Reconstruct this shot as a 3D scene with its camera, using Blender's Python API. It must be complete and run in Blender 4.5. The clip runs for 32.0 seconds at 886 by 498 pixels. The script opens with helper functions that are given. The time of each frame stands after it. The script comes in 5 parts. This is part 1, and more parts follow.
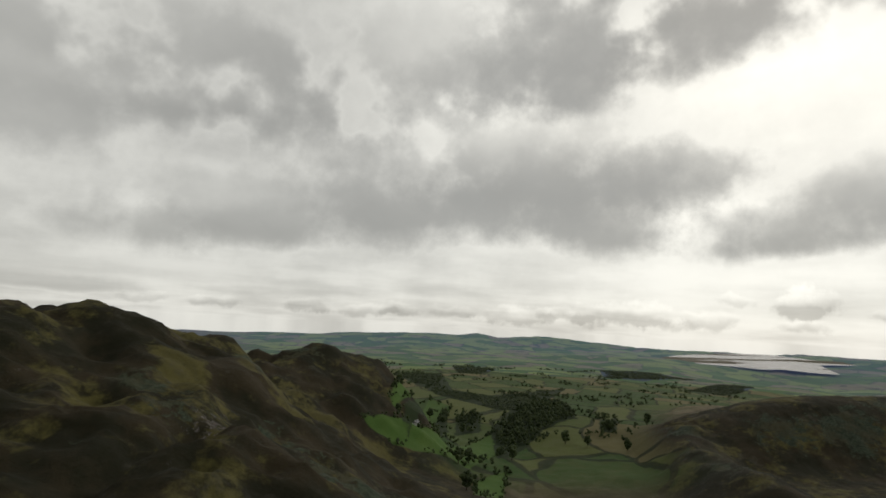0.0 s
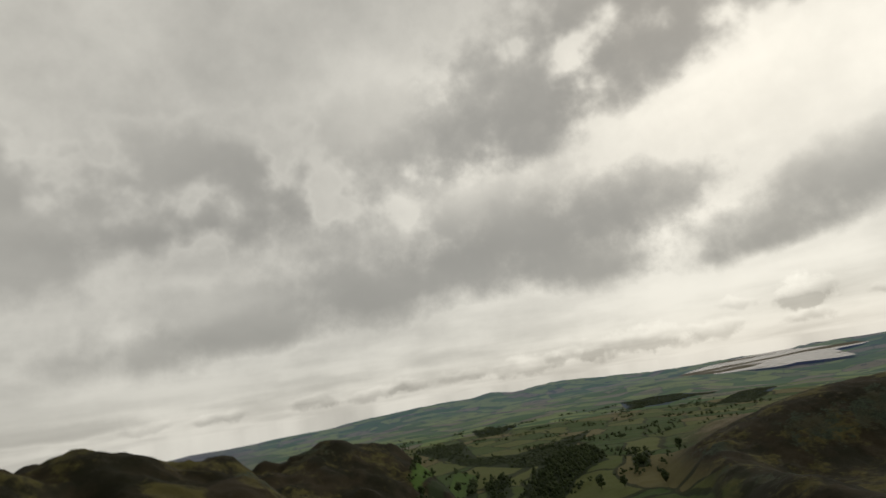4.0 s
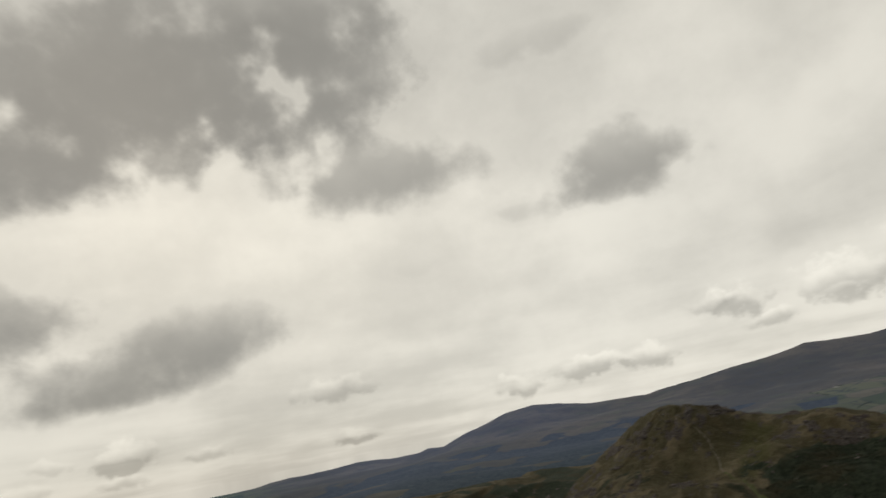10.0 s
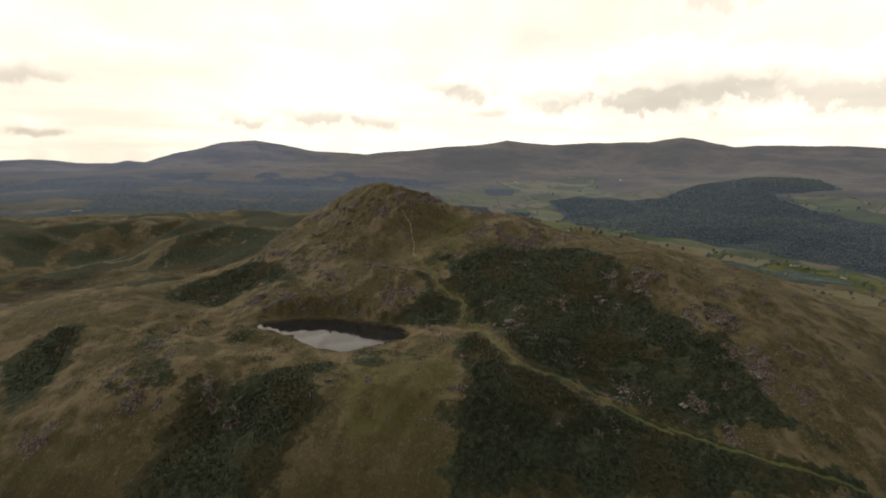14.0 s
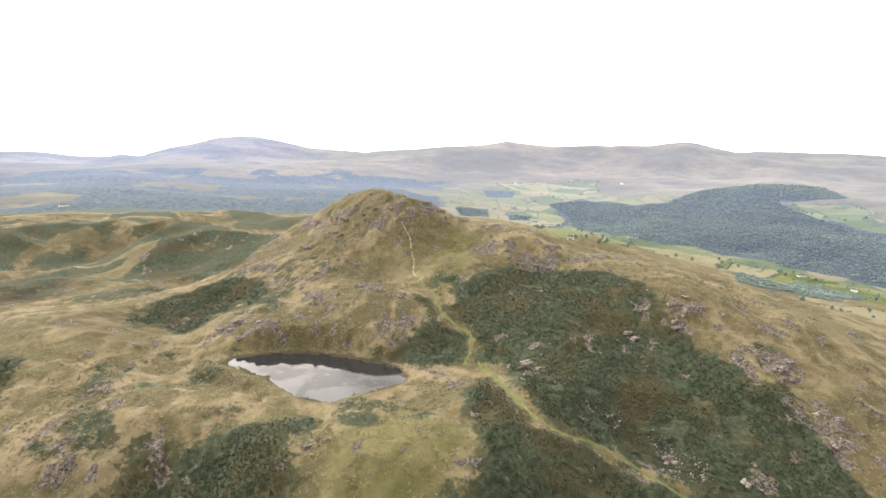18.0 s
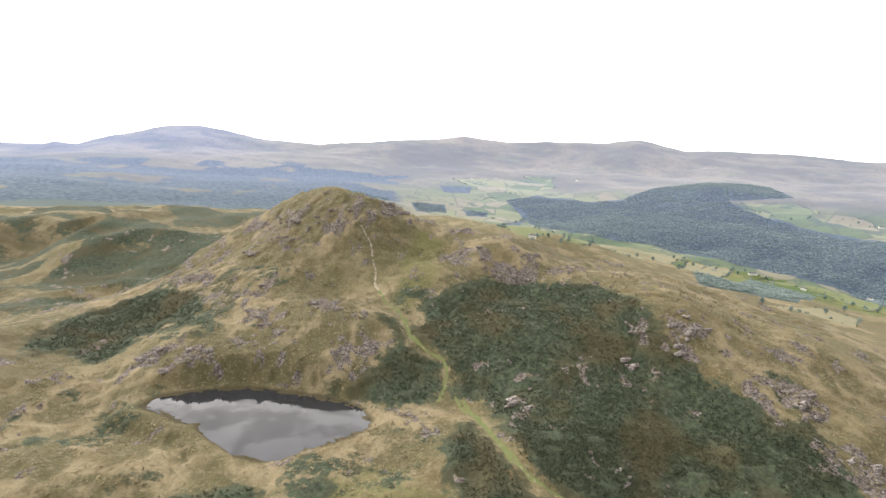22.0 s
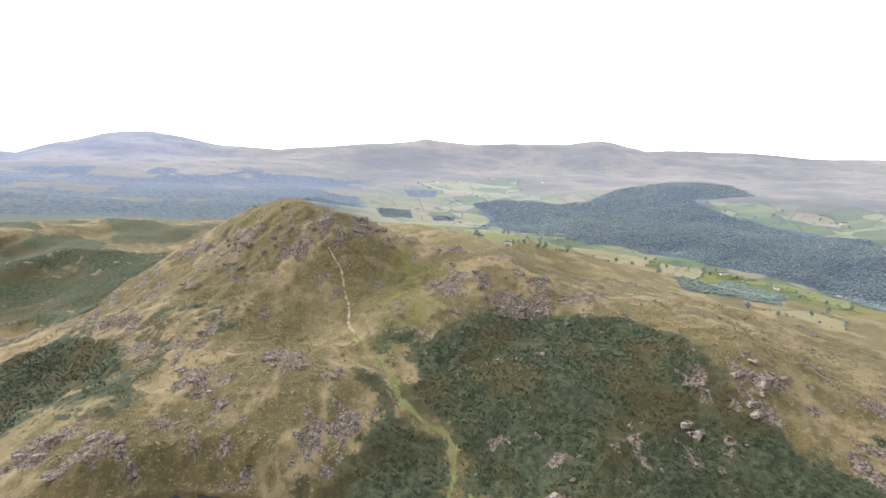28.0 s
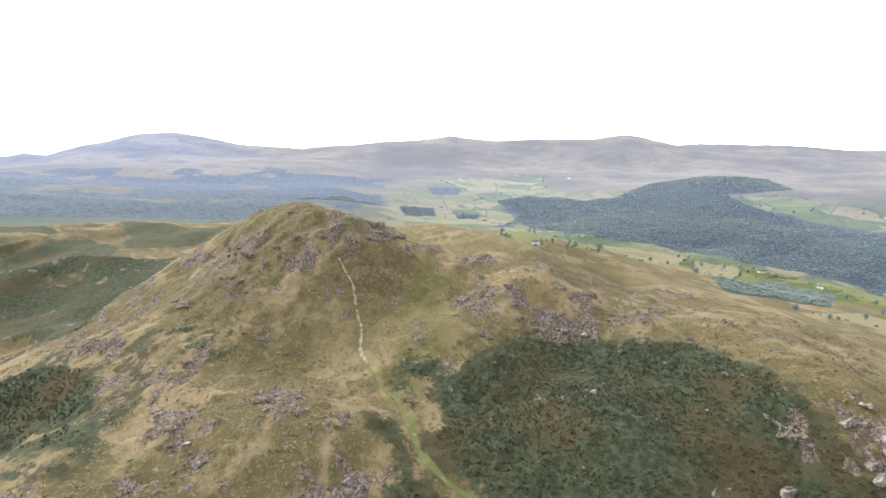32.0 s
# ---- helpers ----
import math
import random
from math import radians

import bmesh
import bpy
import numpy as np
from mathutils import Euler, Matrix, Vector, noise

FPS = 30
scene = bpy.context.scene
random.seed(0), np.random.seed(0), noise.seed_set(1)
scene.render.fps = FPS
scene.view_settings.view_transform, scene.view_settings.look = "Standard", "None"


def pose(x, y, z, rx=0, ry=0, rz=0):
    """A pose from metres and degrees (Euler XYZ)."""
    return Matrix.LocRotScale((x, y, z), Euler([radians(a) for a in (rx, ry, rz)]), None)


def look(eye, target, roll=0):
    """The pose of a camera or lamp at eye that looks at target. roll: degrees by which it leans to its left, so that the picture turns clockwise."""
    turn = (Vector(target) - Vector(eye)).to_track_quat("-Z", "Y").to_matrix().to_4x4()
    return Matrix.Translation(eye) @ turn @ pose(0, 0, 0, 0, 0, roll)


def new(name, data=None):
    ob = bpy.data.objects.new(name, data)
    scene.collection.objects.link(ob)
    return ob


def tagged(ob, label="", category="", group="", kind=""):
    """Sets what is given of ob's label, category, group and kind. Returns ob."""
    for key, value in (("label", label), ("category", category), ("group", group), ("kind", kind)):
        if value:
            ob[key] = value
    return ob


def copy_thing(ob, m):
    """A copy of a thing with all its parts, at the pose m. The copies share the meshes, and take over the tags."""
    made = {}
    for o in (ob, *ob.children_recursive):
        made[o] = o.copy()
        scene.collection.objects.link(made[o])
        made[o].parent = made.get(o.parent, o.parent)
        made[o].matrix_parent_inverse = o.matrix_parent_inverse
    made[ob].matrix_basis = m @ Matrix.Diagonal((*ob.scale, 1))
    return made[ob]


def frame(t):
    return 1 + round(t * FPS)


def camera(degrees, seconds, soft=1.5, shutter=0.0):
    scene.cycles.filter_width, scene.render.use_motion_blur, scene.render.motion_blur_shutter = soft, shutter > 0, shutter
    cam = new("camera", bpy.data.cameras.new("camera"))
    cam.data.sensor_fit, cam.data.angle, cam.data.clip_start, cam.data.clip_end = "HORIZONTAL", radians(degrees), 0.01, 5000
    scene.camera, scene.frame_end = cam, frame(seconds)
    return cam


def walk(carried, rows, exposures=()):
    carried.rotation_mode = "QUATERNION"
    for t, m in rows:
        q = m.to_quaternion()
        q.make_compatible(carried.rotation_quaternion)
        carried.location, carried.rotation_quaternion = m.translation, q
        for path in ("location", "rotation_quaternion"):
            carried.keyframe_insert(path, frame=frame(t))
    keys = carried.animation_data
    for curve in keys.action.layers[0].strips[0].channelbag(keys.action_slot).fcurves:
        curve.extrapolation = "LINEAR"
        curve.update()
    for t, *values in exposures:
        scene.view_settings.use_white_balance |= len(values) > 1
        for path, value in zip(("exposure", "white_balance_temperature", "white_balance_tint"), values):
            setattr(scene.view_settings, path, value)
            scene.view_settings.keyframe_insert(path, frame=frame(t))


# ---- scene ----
cam = camera(75.5, 32.0, 1.5, 0.5)
# seconds, place in metres (sea level is 0), turn in degrees
PATH = [
    (0.0, 0.0, 0.0, 380.0, 97.84, -2.93, -0.38),
    (0.5, 0.3, 0.4, 380.0, 99.69, -3.68, -0.69),
    (1.0, 0.5, 0.8, 380.0, 100.88, -4.05, -0.98),
    (1.5, 0.7, 1.3, 380.0, 101.52, -4.10, -1.40),
    (2.0, 1.0, 1.8, 380.0, 101.17, -4.34, -2.25),
    (2.5, 1.4, 2.4, 379.9, 100.22, -4.54, -2.98),
    (4.5, 8.8, 6.2, 381.2, 106.94, 11.63, 2.05),
    (5.0, 12.1, 7.3, 381.8, 108.59, 10.25, 2.07),
    (5.5, 15.7, 8.5, 382.5, 108.95, 12.03, 2.27),
    (6.0, 19.5, 9.7, 383.2, 109.35, 12.86, -7.15),
    (6.5, 23.5, 10.9, 384.0, 107.76, 18.29, -7.52),
    (7.0, 27.8, 12.2, 384.8, 108.55, 19.81, -14.64),
    (7.5, 32.2, 13.4, 385.8, 109.45, 18.21, -25.64),
    (8.0, 36.9, 14.7, 386.8, 109.60, 16.16, -36.34),
    (8.5, 41.8, 15.9, 387.9, 109.73, 13.97, -44.02),
    (9.0, 47.0, 17.2, 389.2, 109.42, 13.20, -49.96),
    (9.5, 52.3, 18.4, 390.6, 108.94, 12.47, -54.29),
    (10.0, 57.9, 19.7, 392.1, 108.37, 10.98, -59.93),
    (10.5, 63.7, 20.9, 393.8, 107.90, 8.99, -68.15),
    (11.0, 69.7, 22.2, 395.6, 108.13, 8.36, -71.24),
    (11.5, 75.9, 23.3, 397.5, 108.17, 7.95, -71.60),
    (12.0, 82.2, 24.4, 399.5, 107.22, 4.22, -79.86),
    (12.5, 88.7, 25.5, 401.4, 105.84, 0.16, -89.47),
    (13.0, 95.1, 26.5, 403.2, 102.87, -1.14, -89.07),
    (13.5, 101.6, 27.6, 404.9, 89.44, -0.59, -87.90),
    (14.0, 108.1, 28.6, 406.4, 80.78, -0.76, -86.84),
    (14.5, 114.4, 30.5, 407.7, 79.24, -1.02, -86.47),
    (16.5, 140.7, 33.8, 410.4, 79.78, -1.52, -86.05),
    (17.0, 146.5, 34.3, 410.8, 80.10, -1.62, -85.87),
    (17.5, 152.1, 35.2, 410.9, 80.27, -2.40, -86.45),
    (18.0, 158.0, 36.1, 411.2, 80.68, -1.87, -86.98),
    (18.5, 163.7, 37.3, 411.4, 81.16, -1.85, -87.33),
    (19.0, 168.8, 38.4, 411.5, 81.21, -2.22, -88.11),
    (19.5, 174.3, 39.5, 411.4, 81.12, -2.16, -88.70),
    (20.0, 180.1, 40.7, 411.3, 80.84, -2.43, -89.37),
    (20.5, 185.9, 41.8, 411.3, 80.67, -2.57, -89.99),
    (21.0, 191.6, 42.9, 411.6, 80.54, -2.60, -90.57),
    (21.5, 197.4, 44.1, 411.9, 80.43, -2.92, -91.06),
    (22.0, 203.2, 45.3, 412.1, 80.27, -2.89, -91.43),
    (22.5, 209.1, 46.6, 411.9, 80.04, -2.82, -91.70),
    (23.0, 215.2, 47.9, 411.8, 79.88, -3.07, -92.05),
    (23.5, 221.3, 49.2, 412.0, 79.99, -2.86, -92.52),
    (24.0, 226.8, 50.0, 412.2, 80.13, -2.48, -92.60),
    (24.5, 232.6, 50.8, 412.2, 80.36, -2.48, -92.94),
    (25.0, 238.2, 51.6, 412.5, 80.66, -2.82, -93.25),
    (25.5, 243.6, 52.4, 412.6, 80.76, -2.97, -93.63),
    (26.0, 248.9, 53.2, 412.5, 80.79, -2.93, -94.08),
    (26.5, 254.1, 54.1, 412.4, 80.82, -2.84, -94.52),
    (28.5, 275.0, 55.6, 411.5, 80.66, -1.95, -95.28),
    (29.0, 280.0, 55.6, 411.6, 80.63, -1.62, -95.01),
    (29.5, 285.1, 55.5, 411.6, 80.52, -1.56, -94.89),
    (30.0, 290.2, 55.3, 411.4, 80.62, -1.26, -94.69),
    (30.5, 295.1, 54.9, 411.4, 80.58, -1.01, -94.28),
    (31.0, 300.0, 54.3, 411.4, 80.53, -1.12, -93.90),
    (31.5, 305.1, 53.8, 411.3, 80.50, -1.07, -93.60),
    (32.0, 309.9, 53.2, 411.0, 80.39, -1.27, -92.97),
]
walk(cam, [(t, pose(*p)) for t, *p in PATH],
     [(0, -0.02, 6400, 9), (2.5, -0.02, 6500, 9), (4.5, -0.26, 6700, 9), (8.5, -0.32, 6720, 9), (12.8, -0.65, 6750, 10), (13.5, -0.15, 6900, 11), (14.0, 0.30, 7350, 12), (14.5, 1.38, 7900, 12),
      (16.5, 2.70, 7200, 13), (18, 2.57, 6950, 13), (21, 2.40, 6600, 13), (32, 2.43, 6550, 13)])

# ---- light ----
SUN_AZ, SUN_EL = 32.0, 34.0
# great clouds: bearing, height, half length, half depth, lean (degrees), weight
CLOUDS = [
    (-29.8, 21.6, 24.3, 6.2, 0, 0.62), (-20.7, 19.5, 11.9, 2.7, 2, 0.8), (-37.1, 16.0, 7.9, 3.4, 0, 0.66),
    (-6.7, 26.0, 14.7, 6.2, 6, 0.55), (1.8, 25.0, 6.2, 2.5, 0, 0.62), (-34.5, 23.9, 22.6, 3.4, 0, 0.6),
    (6.3, 16.0, 18.7, 6.5, 0, 0.82), (15.3, 10.6, 6.8, 3.1, 0, 0.92), (-3.9, 11.6, 10.8, 3.4, 2, 0.9),
    (23.1, 15.7, 6.8, 3.4, -4, 0.75), (-20.3, 10.7, 15.3, 4.2, -3, 0.62), (-28.6, 7.8, 6.8, 2.4, 0, 0.8),
    (-17.5, 8.8, 6.8, 2.0, 0, 0.8), (12.0, 14.4, 12.5, 4.0, 0, 0.88), (-27.8, 4.1, 17.0, 1.5, 2, 0.35),
]
CLOUDS += [
    (-33.8, 2.2, 7.9, 0.7, -1, 0.6), (15.1, 25.8, 8.5, 3.1, 18, 0.85), (24.7, 27.5, 11.9, 3.5, 16, 0.9),
    (33.5, 28.8, 10.2, 3.4, 12, 0.85), (32.9, 10.4, 9.1, 3.3, 6, 0.86), (36.9, 12.2, 8.5, 3.1, 10, 0.75),
    (31.6, 8.7, 5.1, 1.2, 0, 0.8), (28.6, 35.1, 17.0, 6.8, 4, 0.95), (17.9, 29.0, 12.5, 4.5, 8, 0.9),
    (44.5, 35.8, 14.7, 6.2, 0, 0.75), (56.6, 27.2, 13.0, 4.0, -6, 0.78), (51.3, 40.6, 6.8, 3.4, 0, 0.6),
    (83.2, 21.9, 6.8, 3.1, -6, 0.6), (83.7, 22.3, 5.9, 2.9, -6, 0.6), (72.9, 20.4, 4.0, 1.2, 0, 0.4),
    (77.6, 35.2, 6.2, 2.3, 0, 0.4), (39.2, 36.1, 17.0, 6.2, 0, 0.8), (47.0, 43.1, 14.7, 4.5, 0, 0.7),
    (60.7, 17.2, 4.0, 1.4, 0, 0.25),
]
# small clouds, the same way
PUFFS = [
    (-13.0, 1.6, 2.5, 0.7, -4, 0.7), (-7.2, 1.4, 3.1, 0.6, 0, 0.5), (-4.1, 1.6, 2.3, 0.7, 0, 0.6),
    (1.2, 1.6, 2.8, 0.6, 0, 0.5), (7.6, 1.5, 4.2, 1.0, 0, 0.7), (12.3, 1.9, 3.4, 0.7, 0, 0.55),
    (17.5, 2.1, 5.4, 1.2, 0, 0.7), (21.8, 1.4, 2.8, 0.7, 0, 0.5), (25.1, 1.9, 2.8, 0.9, 0, 0.6),
    (32.7, 3.5, 2.5, 1.4, 4, 0.85), (32.4, 1.6, 2.3, 0.6, 0, 0.6), (-21.2, 1.5, 2.5, 0.6, 0, 0.5),
    (-27.7, 1.5, 2.3, 0.5, 0, 0.45), (27.2, 3.8, 2.0, 0.6, 0, 0.4), (32.0, 3.1, 2.5, 1.1, 0, 0.7),
]
PUFFS += [
    (39.0, 2.7, 2.0, 0.6, 0, 0.5), (52.1, 1.6, 2.0, 0.6, 0, 0.5), (50.6, 6.3, 4.5, 1.0, 0, 0.6),
    (68.3, 3.4, 2.8, 1.1, 0, 0.85), (75.4, 3.8, 3.7, 1.2, 0, 0.85), (80.6, 3.6, 2.5, 1.1, 0, 0.8),
    (89.4, 6.4, 2.4, 1.4, 0, 0.85), (91.3, 4.4, 2.3, 0.7, 0, 0.6), (97.7, 6.2, 4.2, 1.7, 0, 0.7),
    (97.1, 4.8, 2.5, 0.8, 0, 0.6), (104.4, 5.7, 4.0, 1.4, 0, 0.75), (108.6, 7.5, 7.9, 3.1, 0, 0.75),
    (111.6, 14.2, 4.5, 1.6, 0, 0.45), (52.1, 1.9, 2.5, 0.7, 0, 0.5), (119.5, 6.9, 9.1, 2.3, 0, 0.7),
    (124.2, 5.7, 6.8, 2.0, 0, 0.7), (106.3, 6.2, 3.4, 1.1, 0, 0.5), (87.6, 7.0, 2.3, 0.9, 0, 0.5),
]
world = bpy.data.worlds.new("sky")
scene.world = world
world.use_nodes = True
wn, wl = world.node_tree.nodes, world.node_tree.links
wn.clear()


def wire(value, socket):
    if hasattr(value, "is_linked"):
        wl.new(value, socket)
    else:
        socket.default_value = value


def wmath(op, a, b=0.0, clamp=False):
    n = wn.new("ShaderNodeMath")
    n.operation, n.use_clamp = op, clamp
    wire(a, n.inputs[0])
    wire(b, n.inputs[1])
    return n.outputs[0]


def wrange(value, a, b, c=0.0, d=1.0):
    n = wn.new("ShaderNodeMapRange")
    n.interpolation_type = "SMOOTHSTEP"
    wire(value, n.inputs[0])
    for i, v in enumerate((a, b, c, d)):
        wire(v, n.inputs[i + 1])
    return n.outputs[0]


def wnoise(vector, scale, detail, rough=0.55):
    n = wn.new("ShaderNodeTexNoise")
    wl.new(vector, n.inputs["Vector"])
    n.inputs["Scale"].default_value, n.inputs["Detail"].default_value, n.inputs["Roughness"].default_value = scale, detail, rough
    return n.outputs[0]


def wcolor(fac, a, b):
    n = wn.new("ShaderNodeMix")
    n.data_type = "RGBA"
    wire(fac, n.inputs[0])
    wire((*a, 1) if isinstance(a, tuple) else a, n.inputs[6])
    wire((*b, 1) if isinstance(b, tuple) else b, n.inputs[7])
    return n.outputs[2]


w_dir = wn.new("ShaderNodeTexCoord").outputs["Generated"]
w_xyz = wn.new("ShaderNodeSeparateXYZ")
wl.new(w_dir, w_xyz.inputs[0])
bearing = wmath("MULTIPLY", wmath("ARCTAN2", w_xyz.outputs[0], w_xyz.outputs[1]), 57.29578)
upward = wmath("MULTIPLY", wmath("ARCSINE", w_xyz.outputs[2]), 57.29578)
w_place = wn.new("ShaderNodeCombineXYZ")
wl.new(bearing, w_place.inputs[0])
wl.new(upward, w_place.inputs[1])
# a cloud deck seen in perspective
deck_z = wmath("ADD", wmath("MAXIMUM", w_xyz.outputs[2], 0.0), 0.10)
w_deck = wn.new("ShaderNodeCombineXYZ")
wl.new(wmath("DIVIDE", w_xyz.outputs[0], deck_z), w_deck.inputs[0])
wl.new(wmath("DIVIDE", w_xyz.outputs[1], deck_z), w_deck.inputs[1])
deck = wmath("ADD", wmath("MULTIPLY", wnoise(w_deck.outputs[0], 0.7, 5, 0.5), 0.5), wmath("MULTIPLY", wnoise(w_dir, 3.5, 7, 0.6), 0.5))
billow = wnoise(w_dir, 5.0, 8, 0.6)
wisp = wnoise(w_dir, 20.0, 6, 0.6)
ragged = wmath("ADD", wmath("MULTIPLY", wmath("SUBTRACT", billow, 0.5), 2.0), wmath("MULTIPLY", wmath("SUBTRACT", wisp, 0.5), 0.55))


def swirl(scale, amount):
    """A displacement in degrees, small near the horizon."""
    t = wn.new("ShaderNodeTexNoise")
    wl.new(w_dir, t.inputs["Vector"])
    t.inputs["Scale"].default_value, t.inputs["Detail"].default_value = scale, 3
    o = wn.new("ShaderNodeVectorMath")
    o.operation = "SUBTRACT"
    wl.new(t.outputs["Color"], o.inputs[0])
    o.inputs[1].default_value = (0.5, 0.5, 0.5)
    g = wn.new("ShaderNodeVectorMath")
    g.operation = "SCALE"
    wl.new(o.outputs[0], g.inputs[0])
    wl.new(wrange(upward, 0.0, 24.0, 0.22 * amount, amount), g.inputs["Scale"])
    return g.outputs[0]


def vadd(a, b):
    n = wn.new("ShaderNodeVectorMath")
    wl.new(a, n.inputs[0])
    wl.new(b, n.inputs[1])
    return n.outputs[0]


bent = vadd(vadd(w_place.outputs[0], swirl(4.0, 5.0)), swirl(14.0, 2.4))
crisp = vadd(w_place.outputs[0], swirl(26.0, 6.0))
tatter = wmath("SUBTRACT", wnoise(w_dir, 34.0, 6, 0.62), 0.5)


def after(vector, earlier):
    """The same direction, worked out once an earlier value is known (keeps the shader's memory small)."""
    if earlier is None:
        return vector
    n = wn.new("ShaderNodeVectorMath")
    n.operation = "MULTIPLY_ADD"
    wl.new(earlier, n.inputs[0])
    n.inputs[1].default_value = (1e-6, 1e-6, 0)
    wl.new(vector, n.inputs[2])
    return n.outputs[0]


def cloud_space(vector, az, el, long, deep, lean):
    """Distance from a cloud's middle, 1 at its edge, and how far up in it."""
    n = wn.new("ShaderNodeMapping")
    n.vector_type = "TEXTURE"
    wl.new(vector, n.inputs[0])
    n.inputs[1].default_value = (az, el, 0)
    n.inputs[2].default_value = (0, 0, radians(lean))
    n.inputs[3].default_value = (long / math.cos(radians(el)), deep, 1)
    d = wn.new("ShaderNodeVectorMath")
    d.operation = "LENGTH"
    wl.new(n.outputs[0], d.inputs[0])
    xyz = wn.new("ShaderNodeSeparateXYZ")
    wl.new(n.outputs[0], xyz.inputs[0])
    return d.outputs["Value"], xyz.outputs[1]


# the great clouds: soft masses that melt into one another, darkest towards their flat bases
clear = None
fray = wmath("MULTIPLY", ragged, 0.55)
for c_az, c_el, c_long, c_deep, c_lean, c_dark in CLOUDS:
    off, up = cloud_space(after(bent, clear), c_az, c_el, c_long, c_deep, c_lean)
    s = wrange(wmath("SUBTRACT", off, fray), 1.42, 0.48)
    s = wmath("MULTIPLY", wmath("MULTIPLY", s, c_dark), wrange(up, -0.5, 1.0, 0.98, 0.60))
    s = wmath("SUBTRACT", 1.0, s)
    clear = s if clear is None else wmath("MULTIPLY", clear, s)
shade = wmath("MULTIPLY", wmath("SUBTRACT", 1.0, clear), wrange(billow, 0.3, 0.7, 0.84, 1.06))
rim = wmath("MULTIPLY", wrange(clear, 1.0, 0.75), 0.12)
# small tattered clouds low over the hills, lit on top
puffs = None
for c_az, c_el, c_long, c_deep, c_lean, c_dark in PUFFS:
    off, up = cloud_space(after(crisp, puffs), c_az, c_el, 1.15 * c_long, 1.25 * c_deep, c_lean)
    s = wmath("SUBTRACT", wmath("ADD", 1.0, wmath("MULTIPLY", tatter, 1.5)), off)
    s = wmath("MULTIPLY", wrange(s, 0.0, 0.5, 0.0, c_dark), wrange(up, -0.5, 0.75, 1.0, -0.55))
    puffs = s if puffs is None else wmath("ADD", puffs, s)
# the bright sheet behind: brightest round the hidden sun, duller overhead
n = wn.new("ShaderNodeMapping")
n.vector_type = "TEXTURE"
wl.new(w_place.outputs[0], n.inputs[0])
n.inputs[1].default_value, n.inputs[3].default_value = (33, 20, 0), (46, 22, 1)
far = wn.new("ShaderNodeVectorMath")
far.operation = "LENGTH"
wl.new(n.outputs[0], far.inputs[0])
glow = wrange(far.outputs["Value"], 1.3, 0.0, 0.0, 1.0)
sheet = wmath("ADD", wrange(deck, 0.36, 0.64, 0.50, 0.78), wmath("MULTIPLY", glow, 0.48))
sheet = wmath("ADD", sheet, wrange(bearing, 35.0, 80.0, 0.0, 0.32))
facing = wmath("COSINE", wmath("MULTIPLY", wmath("SUBTRACT", bearing, 42.0), 0.0174533))
# sky overhead and behind, out of view, dimmed to keep the ground dark
unseen_dimming = wmath("MULTIPLY", wrange(upward, 50.0, 66.0, 1.0, 0.10), wrange(facing, -0.35, 0.15, 0.38, 1.0))
sheet = wmath("MULTIPLY", wmath("ADD", sheet, rim), unseen_dimming)
sheet = wmath("ADD", sheet, wrange(upward, 12.0, 0.0, 0.0, 0.07))
sheet = wmath("MULTIPLY", sheet, wmath("SUBTRACT", 1.0, wmath("MULTIPLY", wmath("MINIMUM", puffs, 0.75), 0.42)))
light_col = wcolor(glow, (0.99, 0.965, 0.885), (1.0, 0.96, 0.86))
lit = wn.new("ShaderNodeVectorMath")
lit.operation = "SCALE"
wl.new(light_col, lit.inputs[0])
wl.new(sheet, lit.inputs["Scale"])
under = wmath("MULTIPLY", wmath("ADD", wmath("MULTIPLY", wrange(billow, 0.3, 0.7), 0.16), 0.25), unseen_dimming)
dark = wn.new("ShaderNodeVectorMath")
dark.operation = "SCALE"
dark.inputs[0].default_value = (1.0, 0.975, 0.895)
wl.new(under, dark.inputs["Scale"])
clouds_col = wcolor(wmath("MINIMUM", shade, 1.0), lit.outputs[0], dark.outputs[0])
air = wn.new("ShaderNodeTexSky")
air.sky_type, air.sun_disc = "NISHITA", False
air.sun_elevation, air.sun_rotation = radians(SUN_EL), radians(SUN_AZ)
w_air, w_cloud, w_mix, w_out = wn.new("ShaderNodeBackground"), wn.new("ShaderNodeBackground"), wn.new("ShaderNodeMixShader"), wn.new("ShaderNodeOutputWorld")
wl.new(air.outputs[0], w_air.inputs[0])
w_air.inputs[1].default_value = 0.06
wl.new(clouds_col, w_cloud.inputs[0])
w_mix.inputs[0].default_value = 0.93
wl.new(w_air.outputs[0], w_mix.inputs[1])
wl.new(w_cloud.outputs[0], w_mix.inputs[2])
wl.new(w_mix.outputs[0], w_out.inputs[0])

sun = new("sun", bpy.data.lights.new("sun", "SUN"))
sun.data.energy, sun.data.angle, sun.data.color = 0.35, radians(16), (1.0, 0.94, 0.84)
sun.matrix_world = look((0, 0, 900), (-math.sin(radians(SUN_AZ)) * 500, -math.cos(radians(SUN_AZ)) * 500, 900 - 500 * math.tan(radians(SUN_EL))))

# ---- ground form ----
HUB = (150.0, 40.0)
SWELLS, HILLS, KNOLLS = [], [], []


def swell_row(x, *rises):
    """Broad swells of the fell along one meridian, 110 m apart from the north."""
    SWELLS.extend((x, -250 + 110 * i, a) for i, a in enumerate(rises))


def hill_row(x, *rises):
    """Hillocks and hollows along one meridian, 45 m apart from the north."""
    HILLS.extend((x, -185 + 45 * i, a) for i, a in enumerate(rises))


def knolls(*places):
    KNOLLS.extend(places)


